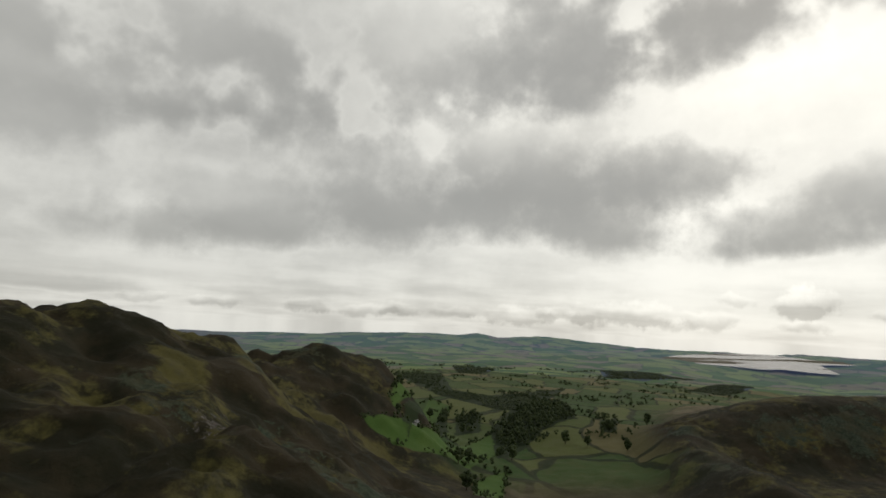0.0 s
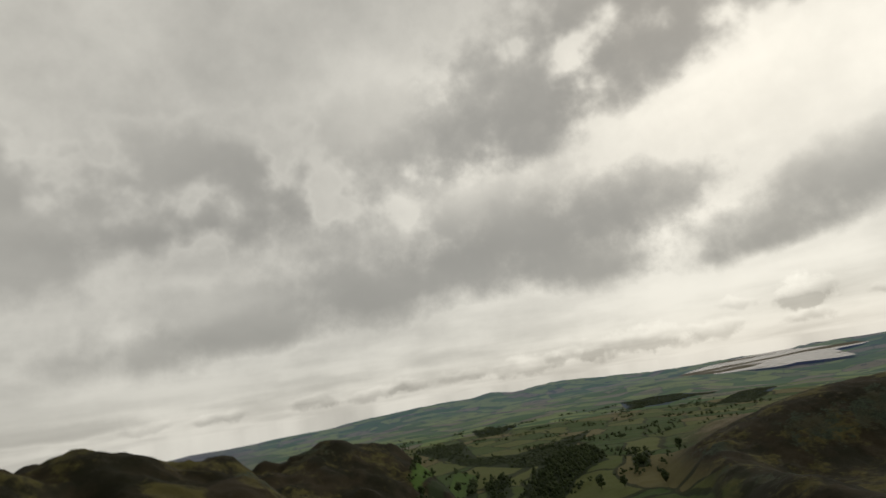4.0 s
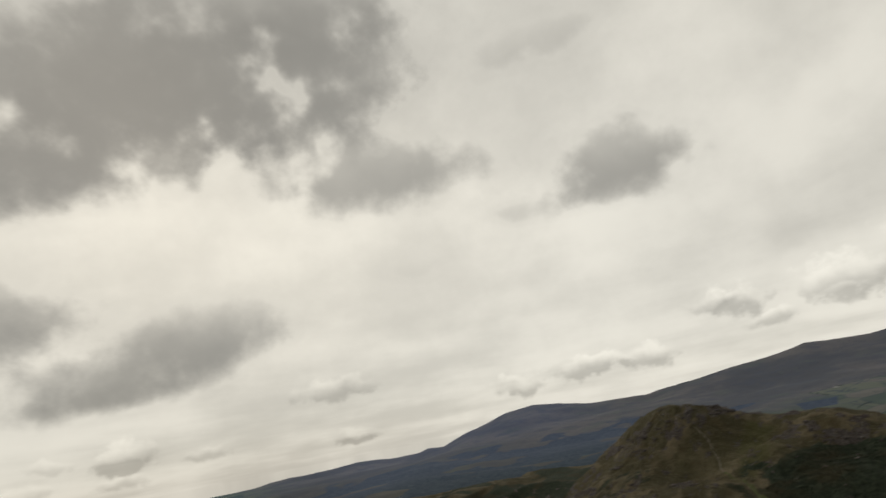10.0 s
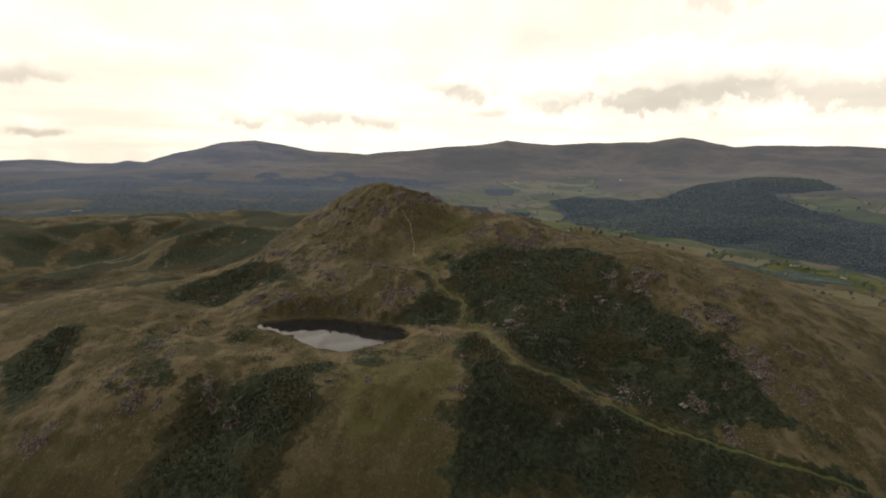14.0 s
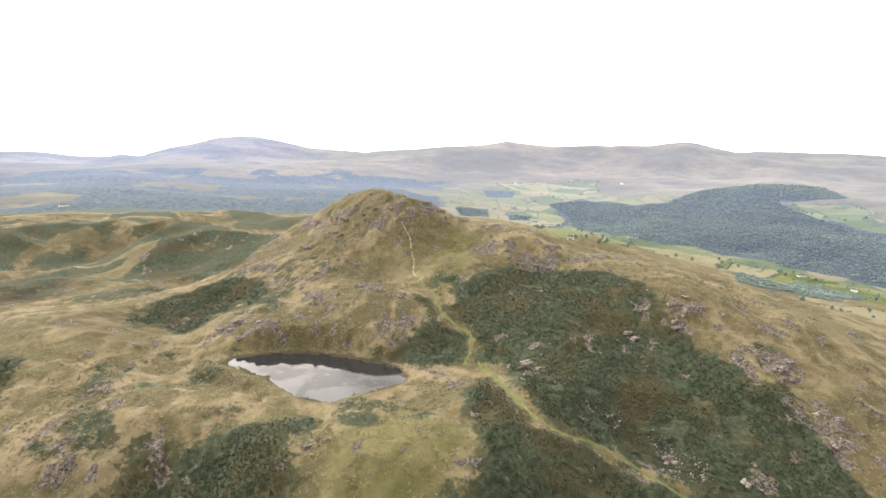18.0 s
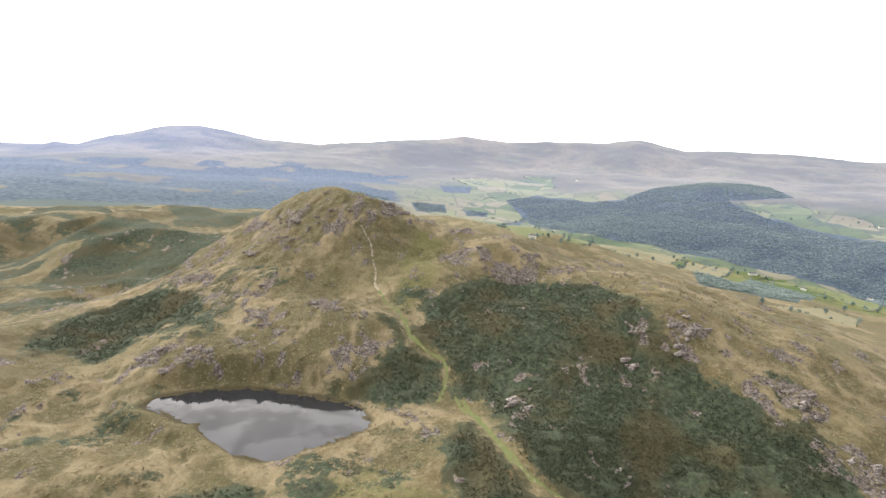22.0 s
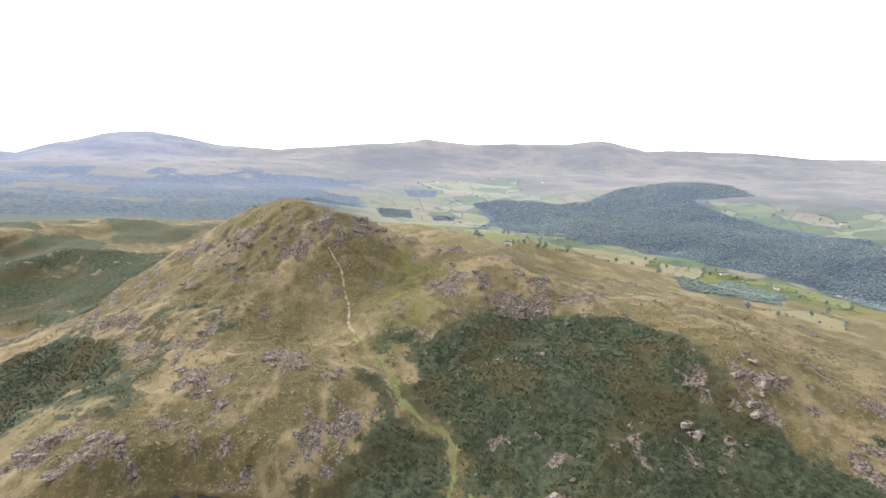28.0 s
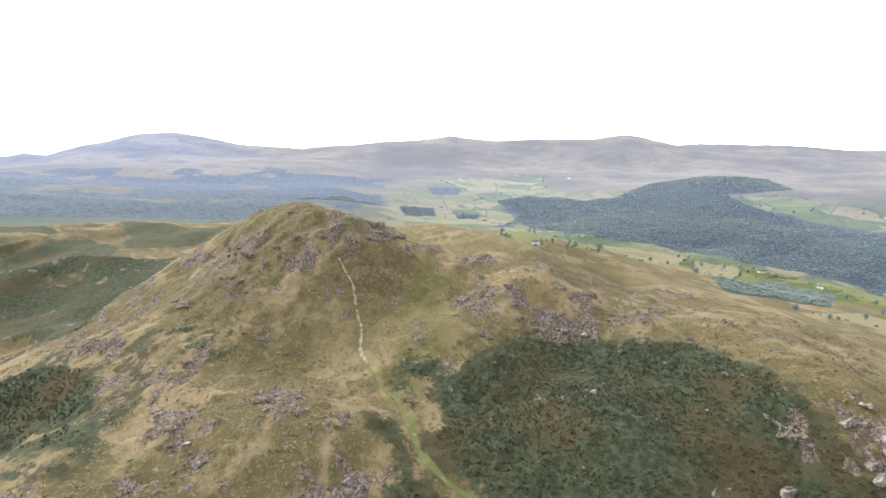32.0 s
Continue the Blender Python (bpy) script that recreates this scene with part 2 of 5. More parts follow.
swell_row(200, -15.7, -10.1, -23.2, -27.0, -20.7, -13.8, -8.3, -8.3, -6.1)
swell_row(310, -32.1, 1.4, 5.5, 7.2, 5.6, 2.0, -3.6, -5.1, -6.2)
swell_row(420, -9.7, 14.8, 5.2, 1.4, 5.8, 13.1, -6.2, -7.5, -5.5)
swell_row(530, 13.9, 26.1, 9.0, 12.1, 7.5, 2.5, 1.7, 0.9, -2.3)
swell_row(640, -25.4, 4.7, 8.3, 32.3, 13.4, -25.7, -0.2, -2.4, 0.7)
swell_row(750, -26.0, -3.7, -3.9, 7.7, -4.2, 2.4, 12.9, -25.6, -0.9)
swell_row(860, -10.8, 9.0, -4.1, -7.6, -12.3, 21.5, 14.2, -27.3, 6.3)
swell_row(970, -35.9, 26.1, 9.7, -10.0, -8.2, -4.9, 1.6, 1.1, 11.4)
swell_row(1080, -47.9, -2.7, 14.9, 9.7, -1.9, -10.1, 7.8, 11.5, -4.1)
swell_row(1190, -23.5, -11.1, 3.2, 10.9, -2.6, 0.8, 1.7, -2.3, -7.2)
swell_row(1300, -13.4, 7.9, -11.8, -11.2, -6.2, 1.1, -3.5, -1.4, -1.2)
hill_row(300, -0.1, 1.5, 1.9, -0.5, 1.9, 4.2, 3.8, -0.7, 1.6, 2.3, 2.0)
hill_row(345, 0.3, 4.1, 4.0, -4.4, 4.4, 9.0, 4.8, 3.8, 6.4, -0.8, -3.1)
hill_row(390, 0.3, 2.4, 1.8, -5.8, 2.3, -0.5, -5.8, -5.1, -2.1, -1.8, -3.2)
hill_row(435, 2.3, 1.5, 1.5, -2.8, -1.7, -4.5, 2.1, 2.3, 3.0, 5.5, 9.3)
hill_row(480, 1.4, -2.0, 2.2, -1.0, -3.2, -0.5, 3.1, 2.3, -13.1, -19.7, 4.1)
hill_row(525, -0.2, -5.2, 0.7, 1.6, 0.3, -5.2, -6.5, -0.2, -2.9, 9.5, 2.2)
hill_row(570, 7.0, 0.1, -2.1, -1.2, 5.7, -0.6, 8.5, 1.6, -2.0, 2.1, -7.2)
hill_row(615, 5.8, 4.9, 5.4, 0.4, 2.9, -0.4, 9.0, 8.0, -0.7, -5.9, 7.4)
hill_row(660, -6.5, -1.3, 4.3, -1.3, -3.7, -5.9, -0.2, 13.7, 15.1, 8.3, -11.1)
knolls((330, 90, 3.2), (330, 114, -0.7), (330, 138, -3.2), (354, -102, 1.2), (354, 18, 3.0), (354, 66, -1.4), (354, 90, 2.1), (354, 138, 1.2), (354, 162, 5.0), (378, -102, 1.5), (378, -30, -3.5), (378, -6, 1.2))
knolls((378, 162, 2.6), (402, -6, 3.0), (402, 138, -3.5), (402, 162, -7.2), (426, -150, -0.8), (426, -54, -3.3), (426, -30, 1.7), (426, 18, -6.1), (426, 42, -2.3), (426, 66, -3.3), (426, 90, 1.6), (426, 114, -3.0))
knolls((426, 138, 6.6), (426, 162, -1.8), (426, 186, -2.2), (450, -150, 1.2), (450, -126, 2.3), (450, -102, -3.8), (450, -78, 6.0), (450, -30, -2.2), (450, -6, 5.2), (450, 18, 2.1), (450, 42, 1.4), (450, 114, -3.1))
knolls((450, 138, 0.9), (474, -150, 0.8), (474, -78, 5.8), (474, -6, 1.8), (474, 42, -4.5), (474, 66, 0.8), (474, 90, 6.7), (474, 114, -0.8), (474, 162, 5.0), (498, -126, -1.3), (498, -78, 1.7), (498, -54, -1.9))
knolls((498, -6, -2.8), (498, 18, 1.3), (498, 66, -1.9), (498, 90, -2.8), (498, 138, -1.4), (498, 162, 3.0), (522, -150, -1.0), (522, -126, -1.2), (522, -102, 0.9), (522, -30, 2.6), (522, -6, -6.3), (522, 18, 1.4))
knolls((522, 42, 9.6), (522, 66, -2.3), (522, 90, -7.1), (522, 114, 1.1), (522, 138, 5.1), (546, -102, 1.7), (546, -78, 0.7), (546, -54, -2.3), (546, -6, 4.0), (546, 42, -7.6), (546, 66, -2.8), (546, 90, 4.0))
knolls((546, 114, -4.2), (546, 138, 1.2), (546, 186, 4.9), (570, -78, -1.9), (570, -54, -3.9), (570, -6, 3.2), (570, 42, -4.4), (570, 66, 2.1), (570, 162, 0.9), (570, 186, -3.0), (594, 18, 1.4), (594, 42, 1.2))
knolls((594, 66, 1.4), (594, 90, 4.2), (594, 114, 2.8), (594, 162, -1.9), (594, 186, 3.5), (618, -102, 1.6), (618, 90, -1.2), (618, 114, 3.5), (618, 138, -3.5), (618, 162, -3.7), (618, 186, 5.7), (642, -102, 2.1))
knolls((642, 114, 3.0), (642, 138, 6.9))


def smooth(a, b, x):
    t = np.clip((x - a) / (b - a), 0, 1)
    return t * t * (3 - 2 * t)


RINGS = []


def ring(radius, *pairs):
    RINGS.append((radius, np.array(pairs[0::2], float), np.array(pairs[1::2], float)))


ring(0, -180, 250, 180, 250)
ring(300, -180, 260, -60, 340, -50, 340, -30, 290, 0, 250, 20, 275, 40, 285, 60, 290, 150, 240, 180, 260)
ring(430, -180, 280, -70, 378, -57, 379, -52, 381, -49, 378, -46, 372, -42, 370, -40, 362, -36, 330, -25, 280, -10, 250, 5, 256, 15, 304, 25, 343, 35, 343, 45, 306, 60, 290, 150, 240, 180, 280)
ring(580, -180, 300, -60, 350, -38, 335, -33, 346, -26, 357, -22, 348, -18, 315, -14, 262, -5, 246, 6, 256, 10, 292, 16, 322, 21, 345, 26, 368, 31, 380, 36, 370, 45, 322, 60, 290, 140, 230, 180, 300)
ring(800, -180, 300, -40, 290, -20, 253, -9, 247, 2, 262, 11, 262, 18, 290, 26, 300, 36, 330, 44, 321, 52, 305, 60, 290, 140, 190, 180, 300)
ring(1200, -180, 300, -40, 260, -14, 246, -5, 252, 6, 252, 17, 257, 30, 240, 45, 290, 60, 290, 100, 270, 120, 190, 140, 160, 180, 300)
ring(1500, -180, 300, -40, 250, 0, 248, 25, 240, 40, 230, 50, 240, 75, 225, 90, 215, 98, 191, 108, 183, 117, 149, 123, 134, 128, 118, 150, 120, 180, 300)
ring(1900, -180, 300, -40, 235, 0, 242, 26, 236, 45, 215, 57, 225, 75, 205, 90, 170, 96, 160, 101, 155, 109, 140, 114, 123, 118, 108, 124, 91, 128, 76, 150, 80, 180, 300)
ring(2300, -180, 320, -40, 225, 10, 236, 40, 220, 57, 254, 65, 239, 73, 236, 83, 220, 96, 153, 101, 150, 109, 196, 118, 190, 128, 174, 150, 180, 180, 320)
ring(2900, -180, 350, -23, 220, 4, 238, 19, 250, 28, 190, 45, 220, 57, 274, 64, 257, 73, 250, 83, 252, 93, 238, 101, 240, 109, 279, 116, 323, 120, 304, 129, 293, 150, 300, 180, 350)
ring(3600, -180, 380, -23, 235, 4, 260, 19, 262, 30, 240, 45, 280, 57, 301, 68, 330, 78, 341, 88, 312, 99, 315, 109, 325, 118, 346, 129, 344, 150, 380, 180, 380)
ring(4550, -180, 420, -40, 260, -22, 266, -13, 289, -9, 313, -4, 337, 0, 331, 2, 352, 4, 327, 8, 346, 13, 321, 17, 305, 21, 295, 26, 307, 33, 318, 42, 322, 48.8, 338, 51, 351, 54, 323, 57.2, 329, 58, 347, 59.5, 332, 61.8, 396, 65.9, 479, 68.9, 503, 71.2, 479, 73.9, 438, 79.4, 410, 82.4, 441, 87.7, 477, 90.4, 495, 93.3, 530, 95.2, 513, 97.9, 497, 101, 511, 104, 529, 106.7, 533, 109.4, 569, 111, 555, 113.6, 503, 118.5, 507, 123, 505, 126, 480, 129, 485, 150, 500, 180, 420)


def value_noise(x, y, seed):
    """Smooth lattice noise, -1 to 1."""
    xi, yi = np.floor(x).astype(np.int64), np.floor(y).astype(np.int64)
    u, v = x - xi, y - yi
    u, v = u * u * u * (u * (u * 6 - 15) + 10), v * v * v * (v * (v * 6 - 15) + 10)

    def h(i, j):
        n = (i * 374761393 + j * 668265263 + seed * 974634777) & 0x7FFFFFFF
        n = ((n ^ (n >> 13)) * 1274126177) & 0x7FFFFFFF
        n = n ^ (n >> 16)
        return (n & 0xFFFF) / 32767.5 - 1.0

    a, b, c, d = h(xi, yi), h(xi + 1, yi), h(xi, yi + 1), h(xi + 1, yi + 1)
    return (a * (1 - u) + b * u) * (1 - v) + (c * (1 - u) + d * u) * v


def fbm(x, y, seed, octaves=4, gain=0.5):
    out, amp = 0, 1.0
    for k in range(octaves):
        out = out + amp * value_noise(x * 2 ** k + 17.3 * k, y * 2 ** k - 9.1 * k, seed + k)
        amp *= gain
    return out


def far_form(x, y):
    dx, dy = x - HUB[0], y - HUB[1]
    r, az = np.hypot(dx, dy), np.degrees(np.arctan2(dx, dy))
    radii = np.array([q[0] for q in RINGS])
    prof = np.array([np.interp(az, q[1], q[2]) for q in RINGS])
    k = np.clip(np.searchsorted(radii, r) - 1, 0, len(radii) - 2)
    t = np.clip((r - radii[k]) / (radii[k + 1] - radii[k]), 0, 1)
    t = t * t * (3 - 2 * t) * 0.5 + t * 0.5
    idx = np.arange(len(x))
    return prof[k, idx] * (1 - t) + prof[k + 1, idx] * t


def near_form(x, y):
    z = np.full(x.shape, 290.0)
    for places, reach in ((SWELLS, 105.0), (HILLS, 42.0), (KNOLLS, 20.0)):
        for hx, hy, a in places:
            z += a * np.exp(-((x - hx) ** 2 + (y - hy) ** 2) / (2 * reach ** 2))
    return z


def near_weight(x, y):
    return smooth(215, 300, x) * smooth(1350, 1150, x) * smooth(-330, -210, y) * smooth(700, 520, y)


ZONES = {}


def zone(kind, outline):
    ZONES.setdefault(kind, []).append(np.array(outline, float))


zone('wood', [(3014, 910), (3145, 735), (3159, 520), (3081, 347), (2799, 462), (2896, 676)])
zone('wood', [(2460, 490), (2655, 348), (2572, 138)])
zone('wood', [(3235, 307), (3335, 139), (3218, 164), (3155, 272)])
zone('wood', [(76, 780), (114, 911), (197, 1080), (230, 999), (203, 842), (141, 768), (97, 663), (66, 605)])
zone('wood', [(-27, 513), (19, 987), (16, 738), (-22, 486)])
zone('wood', [(34, 874), (69, 892), (60, 760), (26, 721)])
zone('wood', [(-133, 1654), (12, 1718), (34, 1234), (110, 1157), (307, 1392), (139, 905), (85, 981), (10, 1134)])
zone('wood', [(231, 827), (267, 866), (229, 743), (213, 748)])
zone('wood', [(55, 2167), (218, 2112), (154, 1832), (65, 1820)])
zone('wood', [(683, 2456), (891, 2439), (1003, 2262), (692, 1946), (585, 2031)])
zone('wood', [(709, 1672), (1108, 2167), (1040, 1892), (766, 1558)])
zone('green', [(-58, 469), (-33, 502), (-4, 530), (83, 780), (108, 743), (76, 647), (32, 521), (-12, 472), (-34, 466)])
zone('green', [(35, 477), (72, 561), (54, 449), (29, 396)])
zone('green', [(-41, 525), (-11, 1092), (28, 986), (-34, 506)])
zone('sea', [(1294, 3405), (1685, 3717), (2140, 3816), (2336, 3548), (2643, 3517), (2357, 3334), (2181, 3314), (2045, 2956), (1890, 3008), (1813, 3076), (1707, 3047), (1576, 3140), (1425, 3213)])
zone('bracken', [(504, 32), (519, 10), (522, -13), (510, -32), (506, -49), (487, -63), (468, -67), (452, -66), (443, -67), (431, -74), (423, -77), (416, -87), (405, -91), (398, -103), (387, -104), (374, -99), (361, 5), (375, 12), (400, 17), (420, 21), (421, 29), (431, 32), (444, 33), (452, 40), (457, 49), (466, 51), (476, 45), (489, 46), (498, 38)])
zone('bracken', [(471, 70), (475, 59), (463, 54), (455, 51), (446, 38), (443, 35), (429, 35), (417, 39), (409, 53), (414, 64), (423, 75), (438, 66), (450, 57), (460, 56)])
zone('bracken', [(390, 34), (397, 25), (383, 20), (372, 17), (360, 12), (361, 25), (366, 35), (381, 38)])
zone('bracken', [(391, 19), (361, 8), (357, -1), (355, -33), (337, -56), (339, -110), (358, -103), (382, -102), (399, -81), (396, -6)])
zone('bracken', [(384, 37), (387, 25), (364, 16), (354, 10), (354, -10), (348, -26), (338, -41), (334, -45), (315, 35), (325, 41), (330, 33), (337, 30), (358, 36)])
zone('bracken', [(314, 157), (328, 153), (343, 150), (347, 142), (341, 138), (332, 137), (323, 127), (316, 130)])
zone('bracken', [(317, 123), (336, 125), (350, 127), (359, 119), (362, 92), (354, 88), (344, 97), (333, 96), (326, 91), (319, 91), (313, 96)])
zone('bracken', [(388, 259), (403, 257), (403, 240), (366, 224), (355, 230)])
zone('bracken', [(480, 242), (506, 243), (525, 234), (540, 205), (525, 173), (501, 158), (492, 161), (487, 175), (483, 184), (456, 185), (444, 188), (471, 216), (458, 219), (448, 219)])
zone('bracken', [(463, 166), (460, 148), (456, 143), (453, 154)])
zone('bracken', [(519, 209), (526, 200), (520, 193), (509, 196), (501, 197)])
zone('bracken', [(488, 175), (486, 159), (472, 145), (465, 153), (484, 182)])
zone('bracken', [(464, 159), (460, 145), (454, 141), (454, 152)])
zone('bracken', [(539, 154), (532, 136), (526, 137), (537, 165)])
zone('bracken', [(501, 59), (503, 46), (496, 36), (491, 49), (495, 58)])
zone('bracken', [(474, 71), (477, 65), (473, 56), (463, 53), (461, 56), (467, 65)])
zone('bracken', [(947, 494), (968, 458), (1024, 445), (977, 389), (822, 332), (806, 353), (876, 447)])
zone('bracken', [(1122, 462), (1175, 402), (1145, 323), (1069, 329), (1017, 341), (1019, 385)])
zone('bracken', [(774, 379), (785, 359), (790, 330), (772, 290), (738, 294), (691, 292), (672, 312)])
zone('bracken', [(754, 370), (767, 335), (595, 212), (585, 219), (678, 299)])
zone('reed', [(915, -65), (1217, -215), (1147, -276), (621, -78), (549, -19), (558, -3)])
zone('rock', [(436, 95), (439, 82), (452, 70), (453, 58), (439, 64), (425, 73), (424, 78), (431, 97)])
zone('rock', [(452, 128), (459, 113), (440, 106), (432, 115), (431, 121)])
zone('rock', [(448, 176), (459, 164), (445, 130), (431, 123), (427, 150), (431, 167)])
zone('rock', [(494, 111), (502, 90), (465, 82), (459, 96), (470, 108)])
zone('rock', [(514, 149), (512, 127), (479, 115), (477, 131)])
zone('rock', [(503, 163), (495, 152), (473, 148)])
zone('rock', [(458, -68), (462, -88), (455, -98), (437, -89), (435, -73), (446, -65)])
zone('rock', [(428, -82), (421, -92), (436, -120), (415, -117), (400, -108), (405, -92), (419, -84)])
zone('rock', [(441, -43), (443, -50), (430, -52), (418, -53), (420, -47), (426, -41)])
zone('rock', [(417, 9), (417, 0), (406, -8), (398, -2), (386, 10), (397, 13)])
zone('rock', [(431, 12), (435, 7), (421, -9), (415, -7), (422, 3)])
zone('rock', [(443, -21), (446, -29), (434, -25), (433, -19)])
zone('rock', [(381, -15), (382, -25), (373, -23), (370, -14)])
zone('rock', [(470, -51), (459, -58), (449, -57), (452, -48)])
zone('rock', [(383, -97), (392, -117), (375, -105), (374, -97)])
zone('rock', [(530, 2), (539, -49), (510, -41), (512, -20), (521, 0)])
zone('rock', [(585, 169), (611, 155), (624, 137), (595, 98), (603, 58), (588, 52), (573, 85), (565, 105), (556, 121), (558, 139), (554, 157)])
zone('rock', [(546, 90), (549, 82), (536, 80), (537, 90)])
zone('rock', [(554, 69), (561, 58), (550, 59), (546, 68)])
zone('rock', [(575, 30), (551, 6), (539, -4), (529, -14), (519, -7), (522, 16), (540, 33)])
zone('rock', [(591, 75), (1072, 64), (581, 61), (565, 71), (575, 74)])
zone('rock', [(458, -72), (460, -84), (458, -96), (440, -81), (442, -72), (449, -67)])
zone('rock', [(370, -37), (373, -51), (357, -55), (348, -60), (346, -48), (353, -39)])
zone('rock', [(358, -66), (359, -83), (343, -90), (340, -83), (345, -67)])
zone('rock', [(382, -97), (387, -124), (373, -131), (360, -122), (361, -98)])
zone('rock', [(379, -16), (383, -25), (371, -21), (368, -15)])
zone('rock', [(466, -49), (453, -58), (447, -56), (453, -47)])
zone('rock', [(344, 98), (345, 92), (342, 84), (335, 91)])
zone('rock', [(358, 188), (358, 175), (347, 168), (343, 175)])
zone('rock', [(357, 153), (362, 148), (353, 144)])
zone('rock', [(338, 143), (339, 132), (327, 121), (320, 130)])
zone('rock', [(518, 157), (512, 135), (499, 127), (490, 133), (498, 146)])
zone('rock', [(493, 111), (480, 88), (468, 86), (470, 101)])
zone('rock', [(477, 130), (465, 107), (453, 105), (457, 119)])
zone('scree', [(433, 97), (438, 87), (440, 69), (438, 64), (424, 73), (424, 78), (429, 94)])
zone('scree', [(440, 119), (445, 109), (440, 107), (432, 114), (431, 120)])
zone('scree', [(369, -39), (373, -51), (357, -55), (348, -58), (346, -48), (353, -39)])
zone('scree', [(421, -98), (423, -111), (405, -111), (400, -105), (406, -94)])
zone('scree', [(554, 68), (561, 58), (550, 59), (546, 68)])
zone('trail', [(476, 53), (461, 50), (452, 43), (447, 35), (441, 33), (429, 34), (420, 37)])
zone('trail', [(421, 27), (405, 23), (385, 19), (368, 15), (361, 8)])
zone('trail', [(423, 30), (385, 19), (361, 10), (356, -1), (357, -14), (353, -28), (344, -43), (336, -56)])
zone('trail', [(509, 69), (496, 65), (484, 57), (469, 53), (457, 49), (450, 40), (447, 35), (441, 33)])
zone('stony', [(565, 86), (558, 82), (552, 78), (542, 76), (533, 73), (519, 72), (509, 69)])
zone('lush', [(501, 59), (535, 57), (561, 55), (578, 48), (569, 33), (540, 33), (508, 37), (497, 42), (485, 49), (484, 58)])
zone('lush', [(312, 75), (336, 83), (359, 77), (367, 53), (349, 34), (335, 30), (329, 41), (315, 42)])
zone('reed', [(457, 265), (485, 252), (469, 207), (424, 196), (424, 226), (431, 247)])
zone('tarn', [(409.5, 149.1), (418.8, 145.9), (422.3, 137.1), (426.0, 127.9), (429.0, 115.9), (427.1, 102.2), (424.1, 88.5), (418.5, 74.6), (413.5, 68.1), (404.0, 63.4), (398.8, 64.5), (391.5, 68.9), (387.9, 75.8), (382.1, 83.6), (376.7, 89.3), (374.6, 95.5), (376.7, 101.2), (383.9, 110.5), (389.3, 117.0), (397.4, 123.8), (399.6, 131.4), (405.8, 140.9)])
zone('wood', [(2788, -313), (2924, -485), (2677, -653), (2669, -807), (2777, -921), (2910, -1120), (3015, -1419), (2881, -1566), (2556, -1487), (2517, -1184), (2350, -1246), (2168, -1338), (1995, -1469), (1827, -1658), (1221, -1009), (1554, -1098), (1711, -1129), (1790, -1025), (1842, -958), (1875, -892), (1979, -790), (2018, -680), (2084, -576), (2177, -452), (2277, -367), (2588, -350)])
zone('wood', [(1230, -457), (1587, -780), (1473, -867), (1136, -595), (1155, -522), (1121, -417)])
zone('wood', [(3077, 862), (3256, 380), (3124, 333), (2833, 649)])
zone('wood', [(2559, 106), (2604, -34), (2454, -35), (2360, 81)])
zone('wood', [(2565, -107), (2564, -213), (2492, -201), (2442, -120)])
zone('wood', [(3013, -16), (3055, -180), (2899, -155), (2857, -38)])
zone('wood', [(2247, -212), (2525, -373), (2295, -300)])
zone('green', [(1331, -108), (2384, -390), (1311, -209), (1252, -155), (985, -55)])
zone('green', [(2869, -397), (2672, -297), (2571, -370), (2340, -287), (2473, -216), (2619, -122), (2838, -239)])
zone('green', [(3289, -82), (3386, -299), (3361, -633), (3111, -607), (2937, -381), (3055, -180)])
zone('green', [(2118, -446), (2057, -549), (1267, -268), (1276, -220)])
zone('green', [(1755, -905), (1644, -998), (1397, -957), (1660, -1193), (1764, -1088)])
zone('pale', [(2175, -423), (2071, -572), (1998, -763), (1917, -760), (1243, -361), (1290, -286)])
zone('pale', [(1873, -747), (1856, -882), (1563, -702), (1231, -427)])
zone('pale', [(2252, -1459), (2237, -1573), (2187, -1556), (2198, -1461)])
zone('pale', [(2493, -1190), (2475, -1434), (2329, -1448), (2254, -1334), (2353, -1269)])
zone('pale', [(3478, -499), (3404, -673), (3329, -626), (3396, -501)])
zone('pale', [(1070, -511), (1043, -559), (979, -577), (1062, -651), (1121, -631)])
zone('bracken', [(338, 28), (331, 2), (351, -35), (330, -83), (321, -127), (314, -123), (294, 35), (308, 38), (319, 31), (328, 25)])
zone('bracken', [(334, 150), (347, 132), (345, 98), (328, 86), (314, 92), (302, 96), (292, 98), (291, 157), (308, 154), (321, 149)])
zone('bracken', [(372, 267), (409, 250), (366, 225), (339, 223), (330, 231)])
zone('trail', [(339, -55), (330, -74), (322, -97), (316, -122)])
zone('rock', [(378, -42), (373, -56), (354, -59), (348, -46), (356, -39)])


